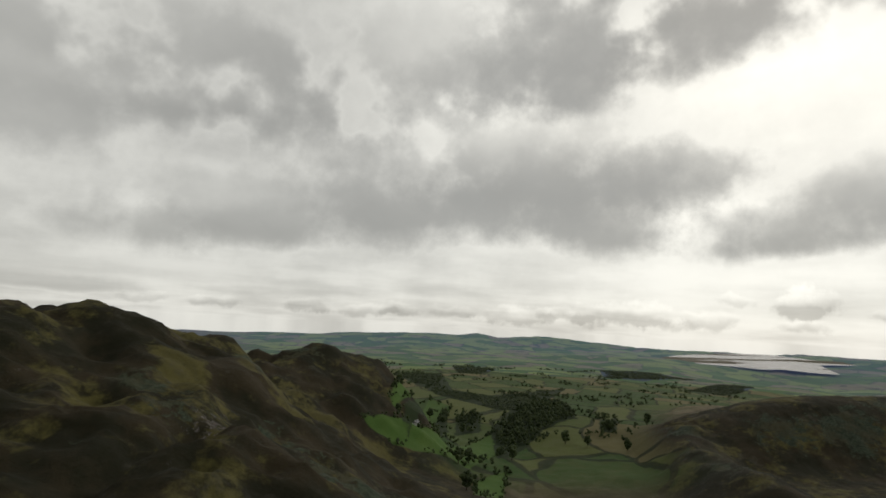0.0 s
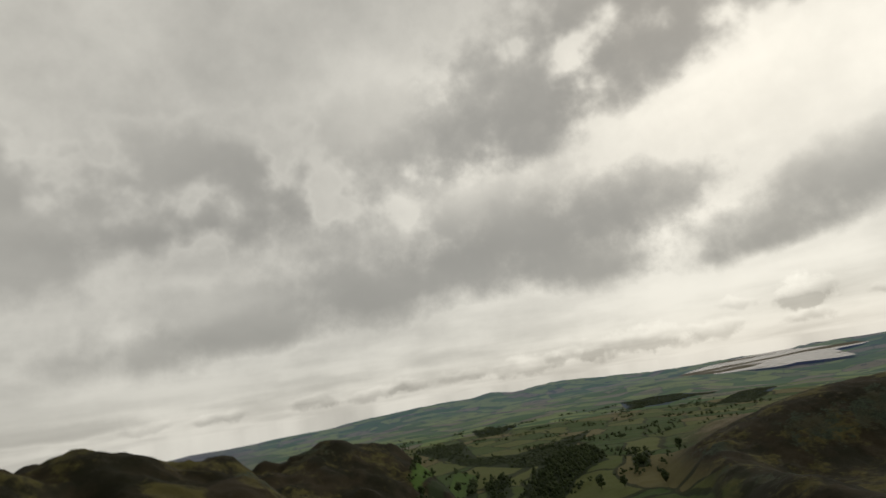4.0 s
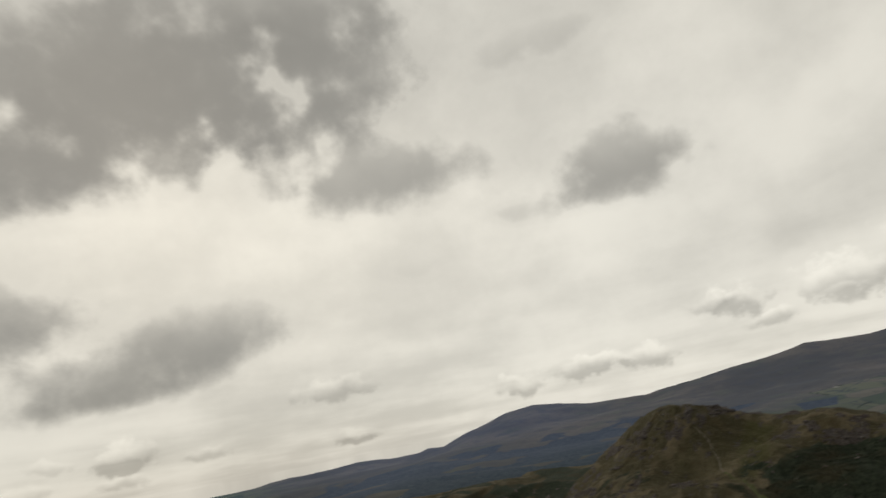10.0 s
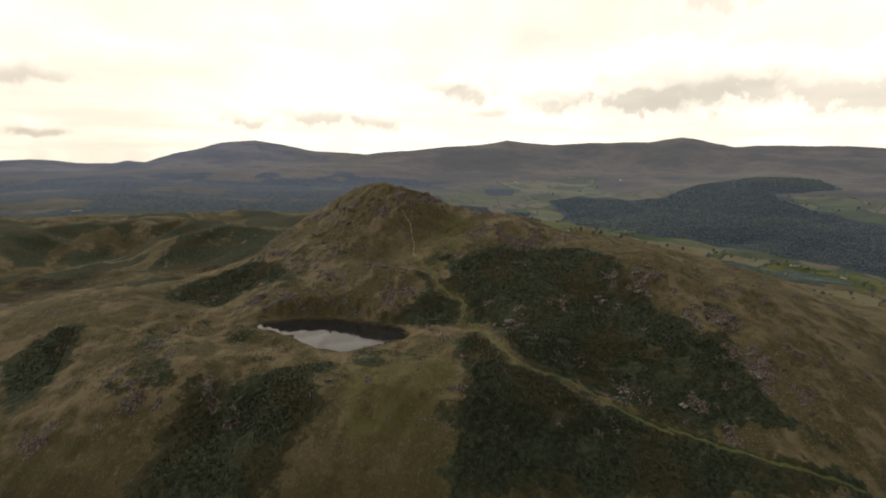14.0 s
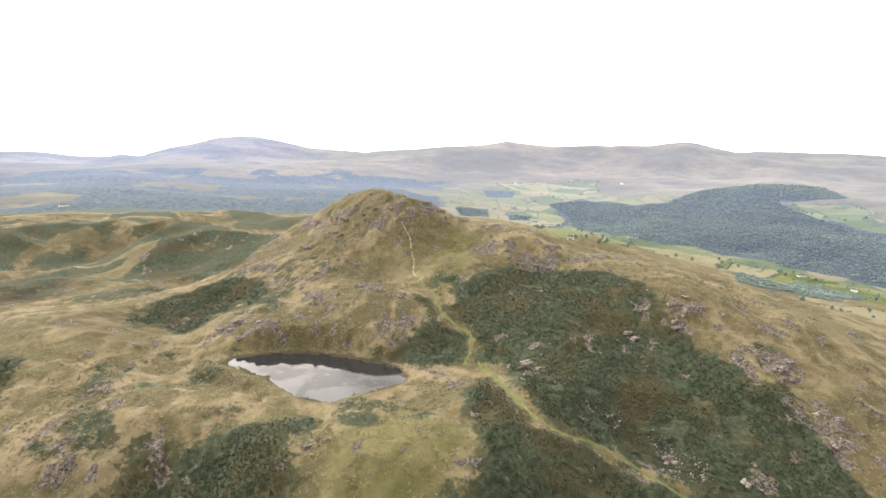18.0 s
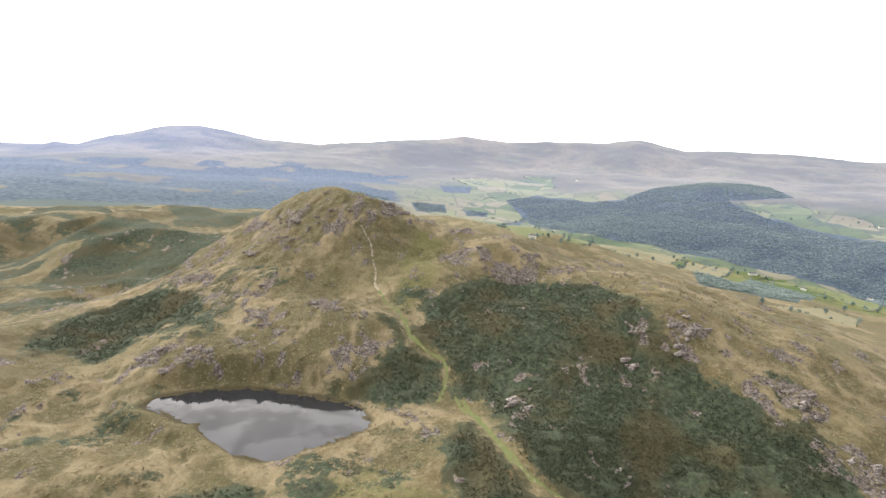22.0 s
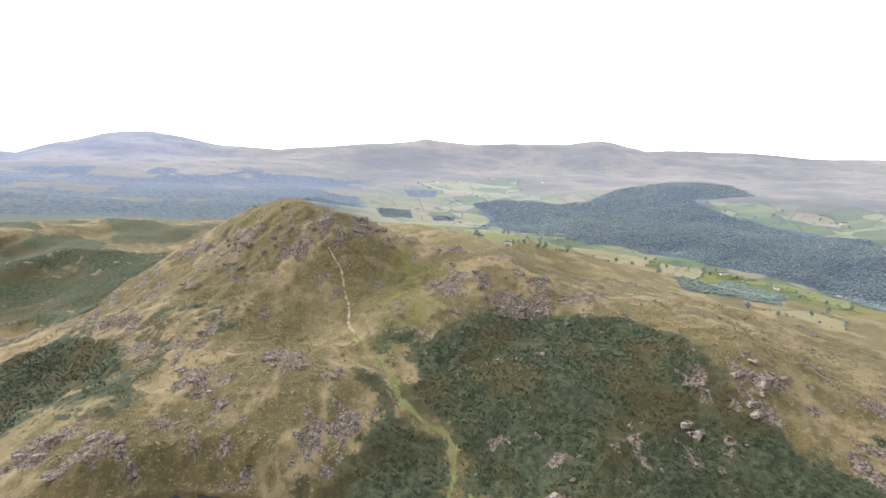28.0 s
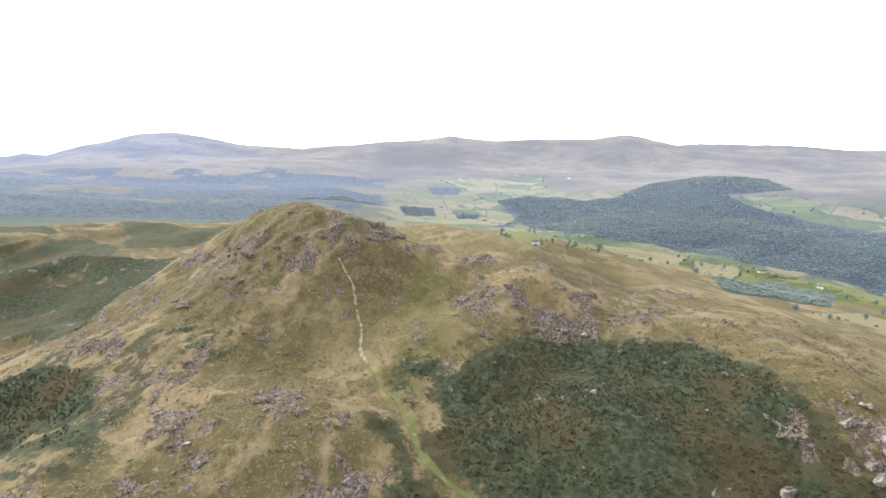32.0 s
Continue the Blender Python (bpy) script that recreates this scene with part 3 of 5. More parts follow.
def inside_by(x, y, outline, reach, closed=True):
    """How far each point lies inside an outline (outside: negative), no further than reach; for an open line, minus the distance."""
    out = np.full(x.shape, -reach)
    lo, hi = outline.min(0) - reach, outline.max(0) + reach
    k = np.nonzero((x > lo[0]) & (x < hi[0]) & (y > lo[1]) & (y < hi[1]))[0]
    if not len(k):
        return out
    px, py = x[k], y[k]
    best, odd = np.full(len(k), reach * reach), np.zeros(len(k), bool)
    ends = np.roll(outline, -1, 0) if closed else outline[1:]
    for (ax, ay), (bx, by) in zip(outline, ends):
        dx, dy = bx - ax, by - ay
        t = np.clip(((px - ax) * dx + (py - ay) * dy) / (dx * dx + dy * dy + 1e-9), 0, 1)
        best = np.minimum(best, (px - ax - t * dx) ** 2 + (py - ay - t * dy) ** 2)
        if closed:
            odd ^= ((ay > py) != (by > py)) & (px < dx * (py - ay) / (dy + 1e-9 * (dy == 0)) + ax)
    d = np.sqrt(best)
    out[k] = np.where(odd, d, -d) if closed else -d
    return out


def zone_field(kind, x, y, edge, closed=True):
    """1 well inside the zones of a kind, 0.5 on their outline, 0 outside."""
    out = np.zeros(x.shape)
    for outline in ZONES.get(kind, ()):
        out = np.maximum(out, np.clip(0.5 + inside_by(x, y, outline, edge, closed) / (2 * edge), 0, 1))
    return out


TARN = 311.0


def rockiness(x, y):
    """Where bare rock breaks through: in the crags, and in small knuckles over the near fell."""
    near = smooth(1000, 800, x) * smooth(270, 330, x)
    crag = smooth(0.34, 0.60, zone_field("rock", x, y, 9) * 0.58 + 0.42 * fbm(x / 10, y / 8, 61, 4, 0.6))
    pike = np.exp(-(((x - 585) / 48) ** 2 + ((y - 118) / 62) ** 2))
    crag = np.maximum(crag * (1 - 0.45 * pike), smooth(0.46, 0.68, 0.40 * pike + 0.42 * fbm(x / 16, y / 9, 171, 4, 0.6)))
    knuckle = smooth(0.62, 0.84, fbm(x / 15, y / 10, 301, 4, 0.55) + 0.25 * fbm(x / 60, y / 60, 307, 2))
    shut = smooth(0.75, 0.45, zone_field("bracken", x, y, 6)) * smooth(0.35, 0.1, zone_field("trail", x, y, 4, False) + zone_field("stony", x, y, 4, False))
    return np.maximum(crag, knuckle * shut) * near * smooth(480, 400, y) * smooth(0.4, 0.2, zone_field("tarn", x, y, 6))


def height(x, y):
    w = near_weight(x, y)
    r = np.hypot(x - HUB[0], y - HUB[1])
    z = near_form(x, y) * w + far_form(x, y) * (1 - w)
    close = smooth(1500, 500, r)
    z = z + close * (1.1 * fbm(x / 34, y / 34, 3, 3) + 1.1 * (0.32 - np.abs(fbm(x / 19, y / 15, 5, 3))) + 0.4 * fbm(x / 6, y / 6, 9, 3))
    z = z + (1 - close) * smooth(700, 2600, r) * (7 * fbm(x / 260, y / 260, 21, 4))
    z = z + smooth(1500, 1800, r) * smooth(2900, 2500, r) * smooth(-150, -450, y) * 16 * (0.35 - np.abs(fbm(x / 170, y / 260, 25, 3)))
    fells = smooth(2900, 4000, r) * smooth(4700, 4300, r)
    z = z + fells * 9 * fbm(x / 420, y / 420, 31, 4)
    flank = smooth(140, 240, r) * smooth(1000, 700, r) * smooth(330, 250, x) * smooth(265, 300, z)
    z = z + flank * (7 * np.abs(fbm(x / 60, y / 60, 41, 4)) - 2.5 + 4.0 * (0.4 - np.abs(fbm(x / 26, y / 26, 45, 3))) + 2.0 * fbm(x / 14, y / 14, 43, 3))
    rolling = smooth(540, 640, x) * smooth(150, 230, y - 0.12 * (x - 560)) * smooth(1400, 1000, r)
    z = z + rolling * (15 * (0.42 - np.abs(fbm(x / 150, y / 85, 131, 2))) + 1.0 * fbm(x / 30, y / 22, 133, 3))
    pike = np.exp(-(((x - 590) / 55) ** 2 + ((y - 110) / 60) ** 2))
    z = z + pike * (3.2 * np.abs(fbm(x / 16, y / 13, 141, 4)) - 1.0)
    rock = rockiness(x, y)
    bed = (0.62 * x + 0.78 * y) / 5.2 + 1.1 * fbm(x / 13, y / 13, 303, 3)
    ledge = np.ceil(bed) - bed
    z = z + rock * (1.7 * (1 - ledge) ** 1.6 * (0.6 + 0.5 * fbm(x / 8, y / 8, 305, 2)) - 0.3 + 0.55 * fbm(x / 2.6, y / 2.6, 57, 2))
    z = z + 0.55 * smooth(0.45, 0.65, zone_field("bracken", x, y, 6)) * close * (1 + 0.8 * fbm(x / 2.6, y / 2.6, 71, 2))
    trail = smooth(0.3, 0.8, zone_field("trail", x, y, 2.2, False) * 2)
    z = z - 0.35 * trail
    for outline in ZONES["tarn"]:
        d = inside_by(x, y, outline, 14)
        d = d + (d > -13) * 1.1 * fbm(x / 5, y / 5, 81, 3)
        shore = np.where(d > 0, TARN - 0.12 * d - 0.25, TARN - 0.16 * d + 0.05)
        z = np.where(d > -14, z * smooth(-2, -13, d) + shore * (1 - smooth(-2, -13, d)), z)
    return z


def spaced(stops):
    out = [stops[0][0]]
    for (a, step), (b, _) in zip(stops, stops[1:]):
        n = max(1, int(round((b - a) / step)))
        out += [a + (b - a) * (i + 1) / n for i in range(n)]
    return np.array(out)


XS = spaced([(-4700, 120), (-1000, 40), (-340, 5.5), (260, 3), (312, 1.1), (628, 2.4), (680, 4), (1000, 8), (1400, 14), (2600, 30), (4780, 1)])
YS = spaced([(-4700, 100), (-2000, 30), (-900, 12), (-260, 4), (-165, 1.1), (212, 2.4), (330, 5), (700, 8), (1400, 24), (2600, 60), (4700, 1)])


def sheet_mesh(name, co, quads):
    me = bpy.data.meshes.new(name)
    me.vertices.add(len(co))
    me.vertices.foreach_set("co", np.ascontiguousarray(co, np.float32).ravel())
    n = quads.shape[1]
    me.loops.add(quads.size)
    me.loops.foreach_set("vertex_index", np.ascontiguousarray(quads, np.int32).ravel())
    me.polygons.add(len(quads))
    me.polygons.foreach_set("loop_start", np.arange(0, quads.size, n, dtype=np.int32))
    me.polygons.foreach_set("use_smooth", np.ones(len(quads), bool))
    me.update(calc_edges=True)
    return me


def cover_of(x, y, z):
    """What grows where: bracken, rock, trail, wet; improved field, pale field, wood, farmed land; moor."""
    r = np.hypot(x - HUB[0], y - HUB[1])
    az = np.degrees(np.arctan2(x - HUB[0], y - HUB[1]))
    out = {}
    out["bracken"] = zone_field("bracken", x, y, 7)
    out["rock"] = rockiness(x, y)
    out["trail"] = zone_field("trail", x, y, 1.25, False) * 2
    out["stony"] = zone_field("stony", x, y, 1.5, False) * 2
    out["lush"] = zone_field("lush", x, y, 12)
    out["wet"] = zone_field("tarn", x, y, 8)
    out["green"] = zone_field("green", x, y, 10)
    out["pale"] = zone_field("pale", x, y, 10)
    out["wood"] = zone_field("wood", x, y, 14)
    south = smooth(-26, -18, az) * smooth(46, 36, az) * smooth(420, 520, r) * np.maximum(smooth(285, 262, z), smooth(1200, 1500, r)) * (1 - smooth(9, 15, az) * smooth(1000, 800, r))
    west = smooth(82, 92, az) * smooth(150, 130, az) * smooth(1400, 1600, r) * smooth(290, 240, z + 0.02 * (r - 2300) + 18 * fbm(x / 200, y / 200, 311, 3))
    out["farm"] = np.maximum(south, west)
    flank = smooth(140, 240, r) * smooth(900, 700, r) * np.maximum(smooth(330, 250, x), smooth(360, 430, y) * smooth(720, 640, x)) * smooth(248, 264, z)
    out["bracken"] = np.maximum(out["bracken"], flank * np.clip(0.02 + 0.6 * fbm(x / 60, y / 60, 91, 4), 0, 1))
    out["rock"] = np.maximum(out["rock"], flank * smooth(300, 340, z) * np.clip(0.05 + 0.5 * fbm(x / 40, y / 40, 95, 3), 0, 1))
    rolling = smooth(540, 640, x) * smooth(150, 230, y - 0.12 * (x - 560)) * smooth(1500, 1100, r)
    out["bracken"] = np.maximum(out["bracken"], rolling * np.clip(1.35 * np.abs(fbm(x / 120, y / 75, 131, 3)) + 0.0 + 0.25 * fbm(x / 50, y / 30, 151, 3), 0, 1))
    small = smooth(320, 340, x) * smooth(600, 560, x) * smooth(-150, -120, y) * smooth(230, 200, y)
    out["bracken"] = np.maximum(out["bracken"], small * np.clip(0.18 + 0.5 * fbm(x / 26, y / 26, 161, 3), 0, 0.6))
    out["brown"] = np.maximum(smooth(340, 250, x) * smooth(1100, 800, r), rolling * np.clip(0.3 + 0.5 * fbm(x / 130, y / 90, 155, 2), 0, 1))
    woods = smooth(36, 46, az) * smooth(92, 82, az) * smooth(1350, 1600, r) * smooth(3700, 2900, r)
    out["wood"] = np.maximum(out["wood"], woods * np.clip(0.78 + 0.55 * fbm(x / 190, y / 190, 181, 4), 0, 1))
    out["moor"] = smooth(1500, 3400, r)
    # dry crests and grassy hollows, as the small relief lies
    out["dry"] = np.clip(0.5 + 0.45 * fbm(x / 34, y / 34, 3, 3) + 0.9 * (0.32 - np.abs(fbm(x / 17, y / 14, 5, 3))), 0, 1)
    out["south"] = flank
    # where the blue haze glow on the farthest peak is strongest
    out["far_haze"] = smooth(80, 68, az) * smooth(3000, 4100, r)
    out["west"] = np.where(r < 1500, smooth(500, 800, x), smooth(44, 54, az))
    out["brown"] = np.maximum(out["brown"], zone_field("reed", x, y, 6))
    return out


GX, GY = np.meshgrid(XS, YS)
flat_x, flat_y = GX.ravel(), GY.ravel()
GZ = height(flat_x, flat_y)
cover = cover_of(flat_x, flat_y, GZ)
cell = np.arange(GX.size).reshape(GX.shape)
quads = np.stack([cell[:-1, :-1], cell[:-1, 1:], cell[1:, 1:], cell[1:, :-1]], -1).reshape(-1, 4)
radius = np.hypot(flat_x - HUB[0], flat_y - HUB[1])
quad_r = radius[quads].min(1)


def split_sheet(name, keep, label):
    q = quads[keep]
    used = np.unique(q)
    back = np.zeros(GX.size, np.int64)
    back[used] = np.arange(len(used))
    me = sheet_mesh(name, np.stack([flat_x[used], flat_y[used], GZ[used]], -1), back[q])
    for title, keys in (("cover", ("bracken", "rock", "trail", "wet")), ("land", ("green", "pale", "wood", "farm")), ("upland", ("moor", "brown", "stony", "lush")), ("relief", ("dry", "south", "west", "far_haze"))):
        a = me.attributes.new(title, "FLOAT_COLOR", "POINT")
        a.data.foreach_set("color", np.stack([cover[k][used] for k in keys], -1).astype(np.float32).ravel())
    return tagged(new(name, me), label, name, kind="structure")


ground = split_sheet("ground", quad_r < 1900, "rough fell ground of pale grass, dark bracken, rock and farmed valley")
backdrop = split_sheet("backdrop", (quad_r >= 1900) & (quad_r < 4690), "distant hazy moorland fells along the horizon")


def ground_at(x, y):
    return float(height(np.array([float(x)]), np.array([float(y)]))[0])


# ---- materials ----
class Mat:
    """A material under construction, with short forms for its nodes."""

    def __init__(self, name, rough=0.9):
        self.m = bpy.data.materials.new(name)
        self.m.use_nodes = True
        self.n, self.l = self.m.node_tree.nodes, self.m.node_tree.links
        self.p = self.n["Principled BSDF"]
        self.p.inputs["Roughness"].default_value = rough
        self.p.inputs["Specular IOR Level"].default_value = 0.2
        self.where = self.n.new("ShaderNodeNewGeometry").outputs["Position"]

    def put(self, value, socket):
        if hasattr(value, "is_linked"):
            self.l.new(value, socket)
        else:
            socket.default_value = (*value, 1) if isinstance(value, tuple) and len(value) == 3 else value

    def math(self, op, a, b=0.0):
        n = self.n.new("ShaderNodeMath")
        n.operation = op
        self.put(a, n.inputs[0])
        self.put(b, n.inputs[1])
        return n.outputs[0]

    def noise(self, scale, detail=4, rough=0.55, vector=None):
        n = self.n.new("ShaderNodeTexNoise")
        self.l.new(vector or self.where, n.inputs["Vector"])
        n.inputs["Scale"].default_value, n.inputs["Detail"].default_value, n.inputs["Roughness"].default_value = scale, detail, rough
        return n.outputs[0]

    def step(self, value, a, b, c=0.0, d=1.0):
        n = self.n.new("ShaderNodeMapRange")
        n.interpolation_type = "SMOOTHSTEP"
        self.put(value, n.inputs[0])
        for i, v in enumerate((a, b, c, d)):
            n.inputs[i + 1].default_value = v
        return n.outputs[0]

    def mix(self, fac, a, b):
        n = self.n.new("ShaderNodeMix")
        n.data_type = "RGBA"
        self.put(fac, n.inputs[0])
        self.put(a, n.inputs[6])
        self.put(b, n.inputs[7])
        return n.outputs[2]

    def attribute(self, name):
        n = self.n.new("ShaderNodeAttribute")
        n.attribute_name = name
        s = self.n.new("ShaderNodeSeparateColor")
        self.l.new(n.outputs["Color"], s.inputs[0])
        return s.outputs[0], s.outputs[1], s.outputs[2], n.outputs["Alpha"]

    def voronoi(self, scale, feature="F1", vector=None, out=None):
        n = self.n.new("ShaderNodeTexVoronoi")
        n.feature = feature
        self.l.new(vector or self.where, n.inputs["Vector"])
        n.inputs["Scale"].default_value = scale
        return n.outputs[out or "Distance"]

    def bump(self, value, strength, distance):
        n = self.n.new("ShaderNodeBump")
        n.inputs["Strength"].default_value, n.inputs["Distance"].default_value = strength, distance
        self.l.new(value, n.inputs["Height"])
        self.l.new(n.outputs[0], self.p.inputs["Normal"])

    def colour(self, value):
        self.put(value, self.p.inputs["Base Color"])
        return self.m


def island_random(mat):
    return mat.n["Geometry"].outputs["Random Per Island"]


def fell_material():
    k = Mat("fell_cover", 0.95)
    bracken, rock, trail, wet = k.attribute("cover")
    green, pale, wood, farm = k.attribute("land")
    moor, brown, stony, lush = k.attribute("upland")
    wide, mid, fine, grain = k.noise(0.012, 4), k.noise(0.06, 5, 0.6), k.noise(0.45, 5, 0.65), k.noise(2.2, 3, 0.7)
    dry, south, west, _ = k.attribute("relief")
    patch = k.noise(0.17, 6, 0.68)
    # grass: olive in the hollows, straw and bleached tufts on the crests
    crest = k.math("ADD", dry, k.math("MULTIPLY", k.math("SUBTRACT", patch, 0.5), 1.1))
    grass = k.mix(k.step(crest, 0.25, 0.85), (0.100, 0.090, 0.046), (0.242, 0.198, 0.124))
    grass = k.mix(k.step(wide, 0.46, 0.62, 0.0, 0.6), grass, (0.132, 0.120, 0.060))
    grass = k.mix(k.step(k.noise(0.045, 5, 0.6), 0.50, 0.66, 0.0, 0.75), grass, (0.142, 0.112, 0.058))
    grass = k.mix(k.step(fine, 0.50, 0.76, 0.0, 0.6), grass, (0.285, 0.245, 0.168))
    grass = k.mix(k.step(k.noise(0.30, 5, 0.7), 0.54, 0.66, 0.0, 0.6), grass, (0.072, 0.063, 0.032))
    grass = k.mix(k.step(grain, 0.46, 0.70, 0.0, 0.6), grass, (0.066, 0.058, 0.028))
    grass = k.mix(k.step(k.noise(1.1, 4, 0.7), 0.54, 0.68, 0.0, 0.55), grass, (0.30, 0.26, 0.17))
    grass = k.mix(k.math("MULTIPLY", brown, k.step(mid, 0.3, 0.6, 0.85, 0.4)), grass, (0.068, 0.056, 0.028))
    grass = k.mix(k.math("MULTIPLY", k.step(k.math("ADD", lush, k.math("SUBTRACT", mid, 0.5)), 0.32, 0.72), 0.65), grass, k.mix(fine, (0.078, 0.088, 0.028), (0.150, 0.148, 0.056)))
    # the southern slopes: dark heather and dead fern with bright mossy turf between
    # all these tones are lowered further in place of dimmer light
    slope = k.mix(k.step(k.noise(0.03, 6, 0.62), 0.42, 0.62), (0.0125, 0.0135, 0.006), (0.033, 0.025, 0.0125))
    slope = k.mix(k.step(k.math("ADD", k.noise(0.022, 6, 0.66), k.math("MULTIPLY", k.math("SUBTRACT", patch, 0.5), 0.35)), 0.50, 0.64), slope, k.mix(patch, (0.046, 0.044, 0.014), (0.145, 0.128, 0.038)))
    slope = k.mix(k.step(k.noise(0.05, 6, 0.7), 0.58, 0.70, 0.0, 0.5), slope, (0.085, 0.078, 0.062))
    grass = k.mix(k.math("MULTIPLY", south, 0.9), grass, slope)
    # purple-grey stone, streaked and jointed, with turf in its cracks
    stone = k.mix(k.step(k.noise(0.9, 6, 0.72), 0.36, 0.64), (0.064, 0.055, 0.050), (0.262, 0.233, 0.222))
    stone = k.mix(k.step(k.noise(0.28, 5, 0.7), 0.48, 0.62, 0.0, 0.6), stone, (0.15, 0.118, 0.112))
    stone = k.mix(k.step(k.noise(0.6, 4, 0.6), 0.44, 0.34, 0.0, 0.8), stone, (0.045, 0.038, 0.036))
    stone = k.mix(k.step(k.noise(0.42, 5, 0.66), 0.53, 0.62, 0.0, 0.85), stone, (0.15, 0.125, 0.058))
    joint = k.step(k.voronoi(0.55, "DISTANCE_TO_EDGE"), 0.10, 0.02)
    stone = k.mix(k.math("MULTIPLY", joint, k.step(grain, 0.35, 0.6)), stone, (0.028, 0.024, 0.022))
    stone = k.mix(k.step(k.noise(1.4, 4, 0.7), 0.58, 0.70, 0.0, 0.5), stone, (0.34, 0.312, 0.30))
    col = grass
    # bracken: green, with brown dying patches
    fern = k.mix(k.step(fine, 0.38, 0.66), (0.030, 0.041, 0.026), (0.069, 0.087, 0.054))
    fern = k.mix(k.step(k.noise(0.035, 4, 0.6), 0.44, 0.64, 0.0, 0.75), fern, (0.072, 0.062, 0.032))
    fern = k.mix(k.step(grain, 0.5, 0.7, 0.0, 0.6), fern, (0.012, 0.020, 0.010))
    edge = k.math("ADD", bracken, k.math("ADD", k.math("MULTIPLY", k.math("SUBTRACT", k.noise(0.13, 7, 0.7), 0.5), 1.5), k.math("MULTIPLY", k.math("SUBTRACT", fine, 0.5), 0.35)))
    col = k.mix(k.step(edge, 0.44, 0.62), col, fern)
    edge = k.math("ADD", rock, k.math("MULTIPLY", k.math("SUBTRACT", k.noise(0.35, 7, 0.72), 0.5), 1.7))
    col = k.mix(k.step(edge, 0.52, 0.84), col, stone)
    # trodden paths: short bright turf, worn to pale earth in the middle
    track = k.math("ADD", trail, k.math("MULTIPLY", k.math("SUBTRACT", fine, 0.5), 0.5))
    col = k.mix(k.step(track, 0.3, 0.65), col, k.mix(mid, (0.100, 0.138, 0.044), (0.168, 0.176, 0.078)))
    col = k.mix(k.math("MULTIPLY", k.step(track, 0.82, 0.98), k.step(mid, 0.5, 0.6)), col, (0.3, 0.26, 0.18))
    track = k.math("ADD", stony, k.math("MULTIPLY", k.math("SUBTRACT", k.noise(0.35, 5, 0.7), 0.5), 1.6))
    col = k.mix(k.step(track, 0.5, 0.85), col, k.mix(fine, (0.2, 0.165, 0.12), (0.44, 0.39, 0.34)))
    # dark peaty rim of the tarn
    col = k.mix(k.math("MULTIPLY", k.step(wet, 0.33, 0.46), 0.8), col, (0.045, 0.036, 0.018))
    # open moor beyond: heather, rush and pale bent, blued by haze in the colour
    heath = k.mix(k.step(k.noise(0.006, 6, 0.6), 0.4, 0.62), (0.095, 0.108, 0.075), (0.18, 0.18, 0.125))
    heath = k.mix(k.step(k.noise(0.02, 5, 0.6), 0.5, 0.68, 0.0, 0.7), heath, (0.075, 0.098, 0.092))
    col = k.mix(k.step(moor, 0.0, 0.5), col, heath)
    # farmed land: a patchwork of fields with dark hedge lines
    warp = k.n.new("ShaderNodeVectorMath")
    warp.operation = "MULTIPLY_ADD"
    tex = k.n.new("ShaderNodeTexNoise")
    tex.inputs["Scale"].default_value = 0.01
    k.l.new(k.where, tex.inputs["Vector"])
    k.l.new(tex.outputs["Color"], warp.inputs[0])
    warp.inputs[1].default_value = (60, 60, 0)
    k.l.new(k.where, warp.inputs[2])
    squash = k.n.new("ShaderNodeMapping")
    k.l.new(warp.outputs[0], squash.inputs[0])
    squash.inputs[2].default_value, squash.inputs[3].default_value = (0, 0, 0.4), (1.0, 0.62, 0.0)
    v = k.n.new("ShaderNodeTexVoronoi")
    k.l.new(squash.outputs[0], v.inputs["Vector"])
    v.inputs["Scale"].default_value = 0.011
    sep = k.n.new("ShaderNodeSeparateColor")
    k.l.new(v.outputs["Color"], sep.inputs[0])
    field = k.mix(k.step(sep.outputs[0], 0.25, 0.75), (0.045, 0.098, 0.022), (0.125, 0.150, 0.044))
    field = k.mix(k.step(sep.outputs[1], 0.7, 0.8), field, (0.165, 0.148, 0.062))
    field = k.mix(k.step(mid, 0.4, 0.7, 0.0, 0.35), field, (0.11, 0.11, 0.04))
    hedge = k.step(k.voronoi(0.011, "DISTANCE_TO_EDGE", squash.outputs[0]), 0.035, 0.018)
    field = k.mix(k.math("MULTIPLY", hedge, 0.85), field, (0.02, 0.03, 0.013))
    col = k.mix(k.math("MULTIPLY", farm, 0.9), col, field)
    # western fields and woods paler and bluer, distance haze put into their colour
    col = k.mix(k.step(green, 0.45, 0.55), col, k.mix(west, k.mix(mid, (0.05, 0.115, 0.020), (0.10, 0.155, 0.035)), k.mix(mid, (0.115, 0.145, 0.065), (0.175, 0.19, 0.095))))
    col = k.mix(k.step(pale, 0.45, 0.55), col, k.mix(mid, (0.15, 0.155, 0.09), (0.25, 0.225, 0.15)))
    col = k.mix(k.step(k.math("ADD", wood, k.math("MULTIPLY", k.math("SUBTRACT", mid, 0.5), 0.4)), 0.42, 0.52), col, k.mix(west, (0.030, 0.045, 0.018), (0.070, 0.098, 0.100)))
    k.bump(k.math("ADD", k.math("MULTIPLY", fine, 0.7), k.math("MULTIPLY", grain, 0.3)), 0.9, 0.9)
    return k.colour(col)


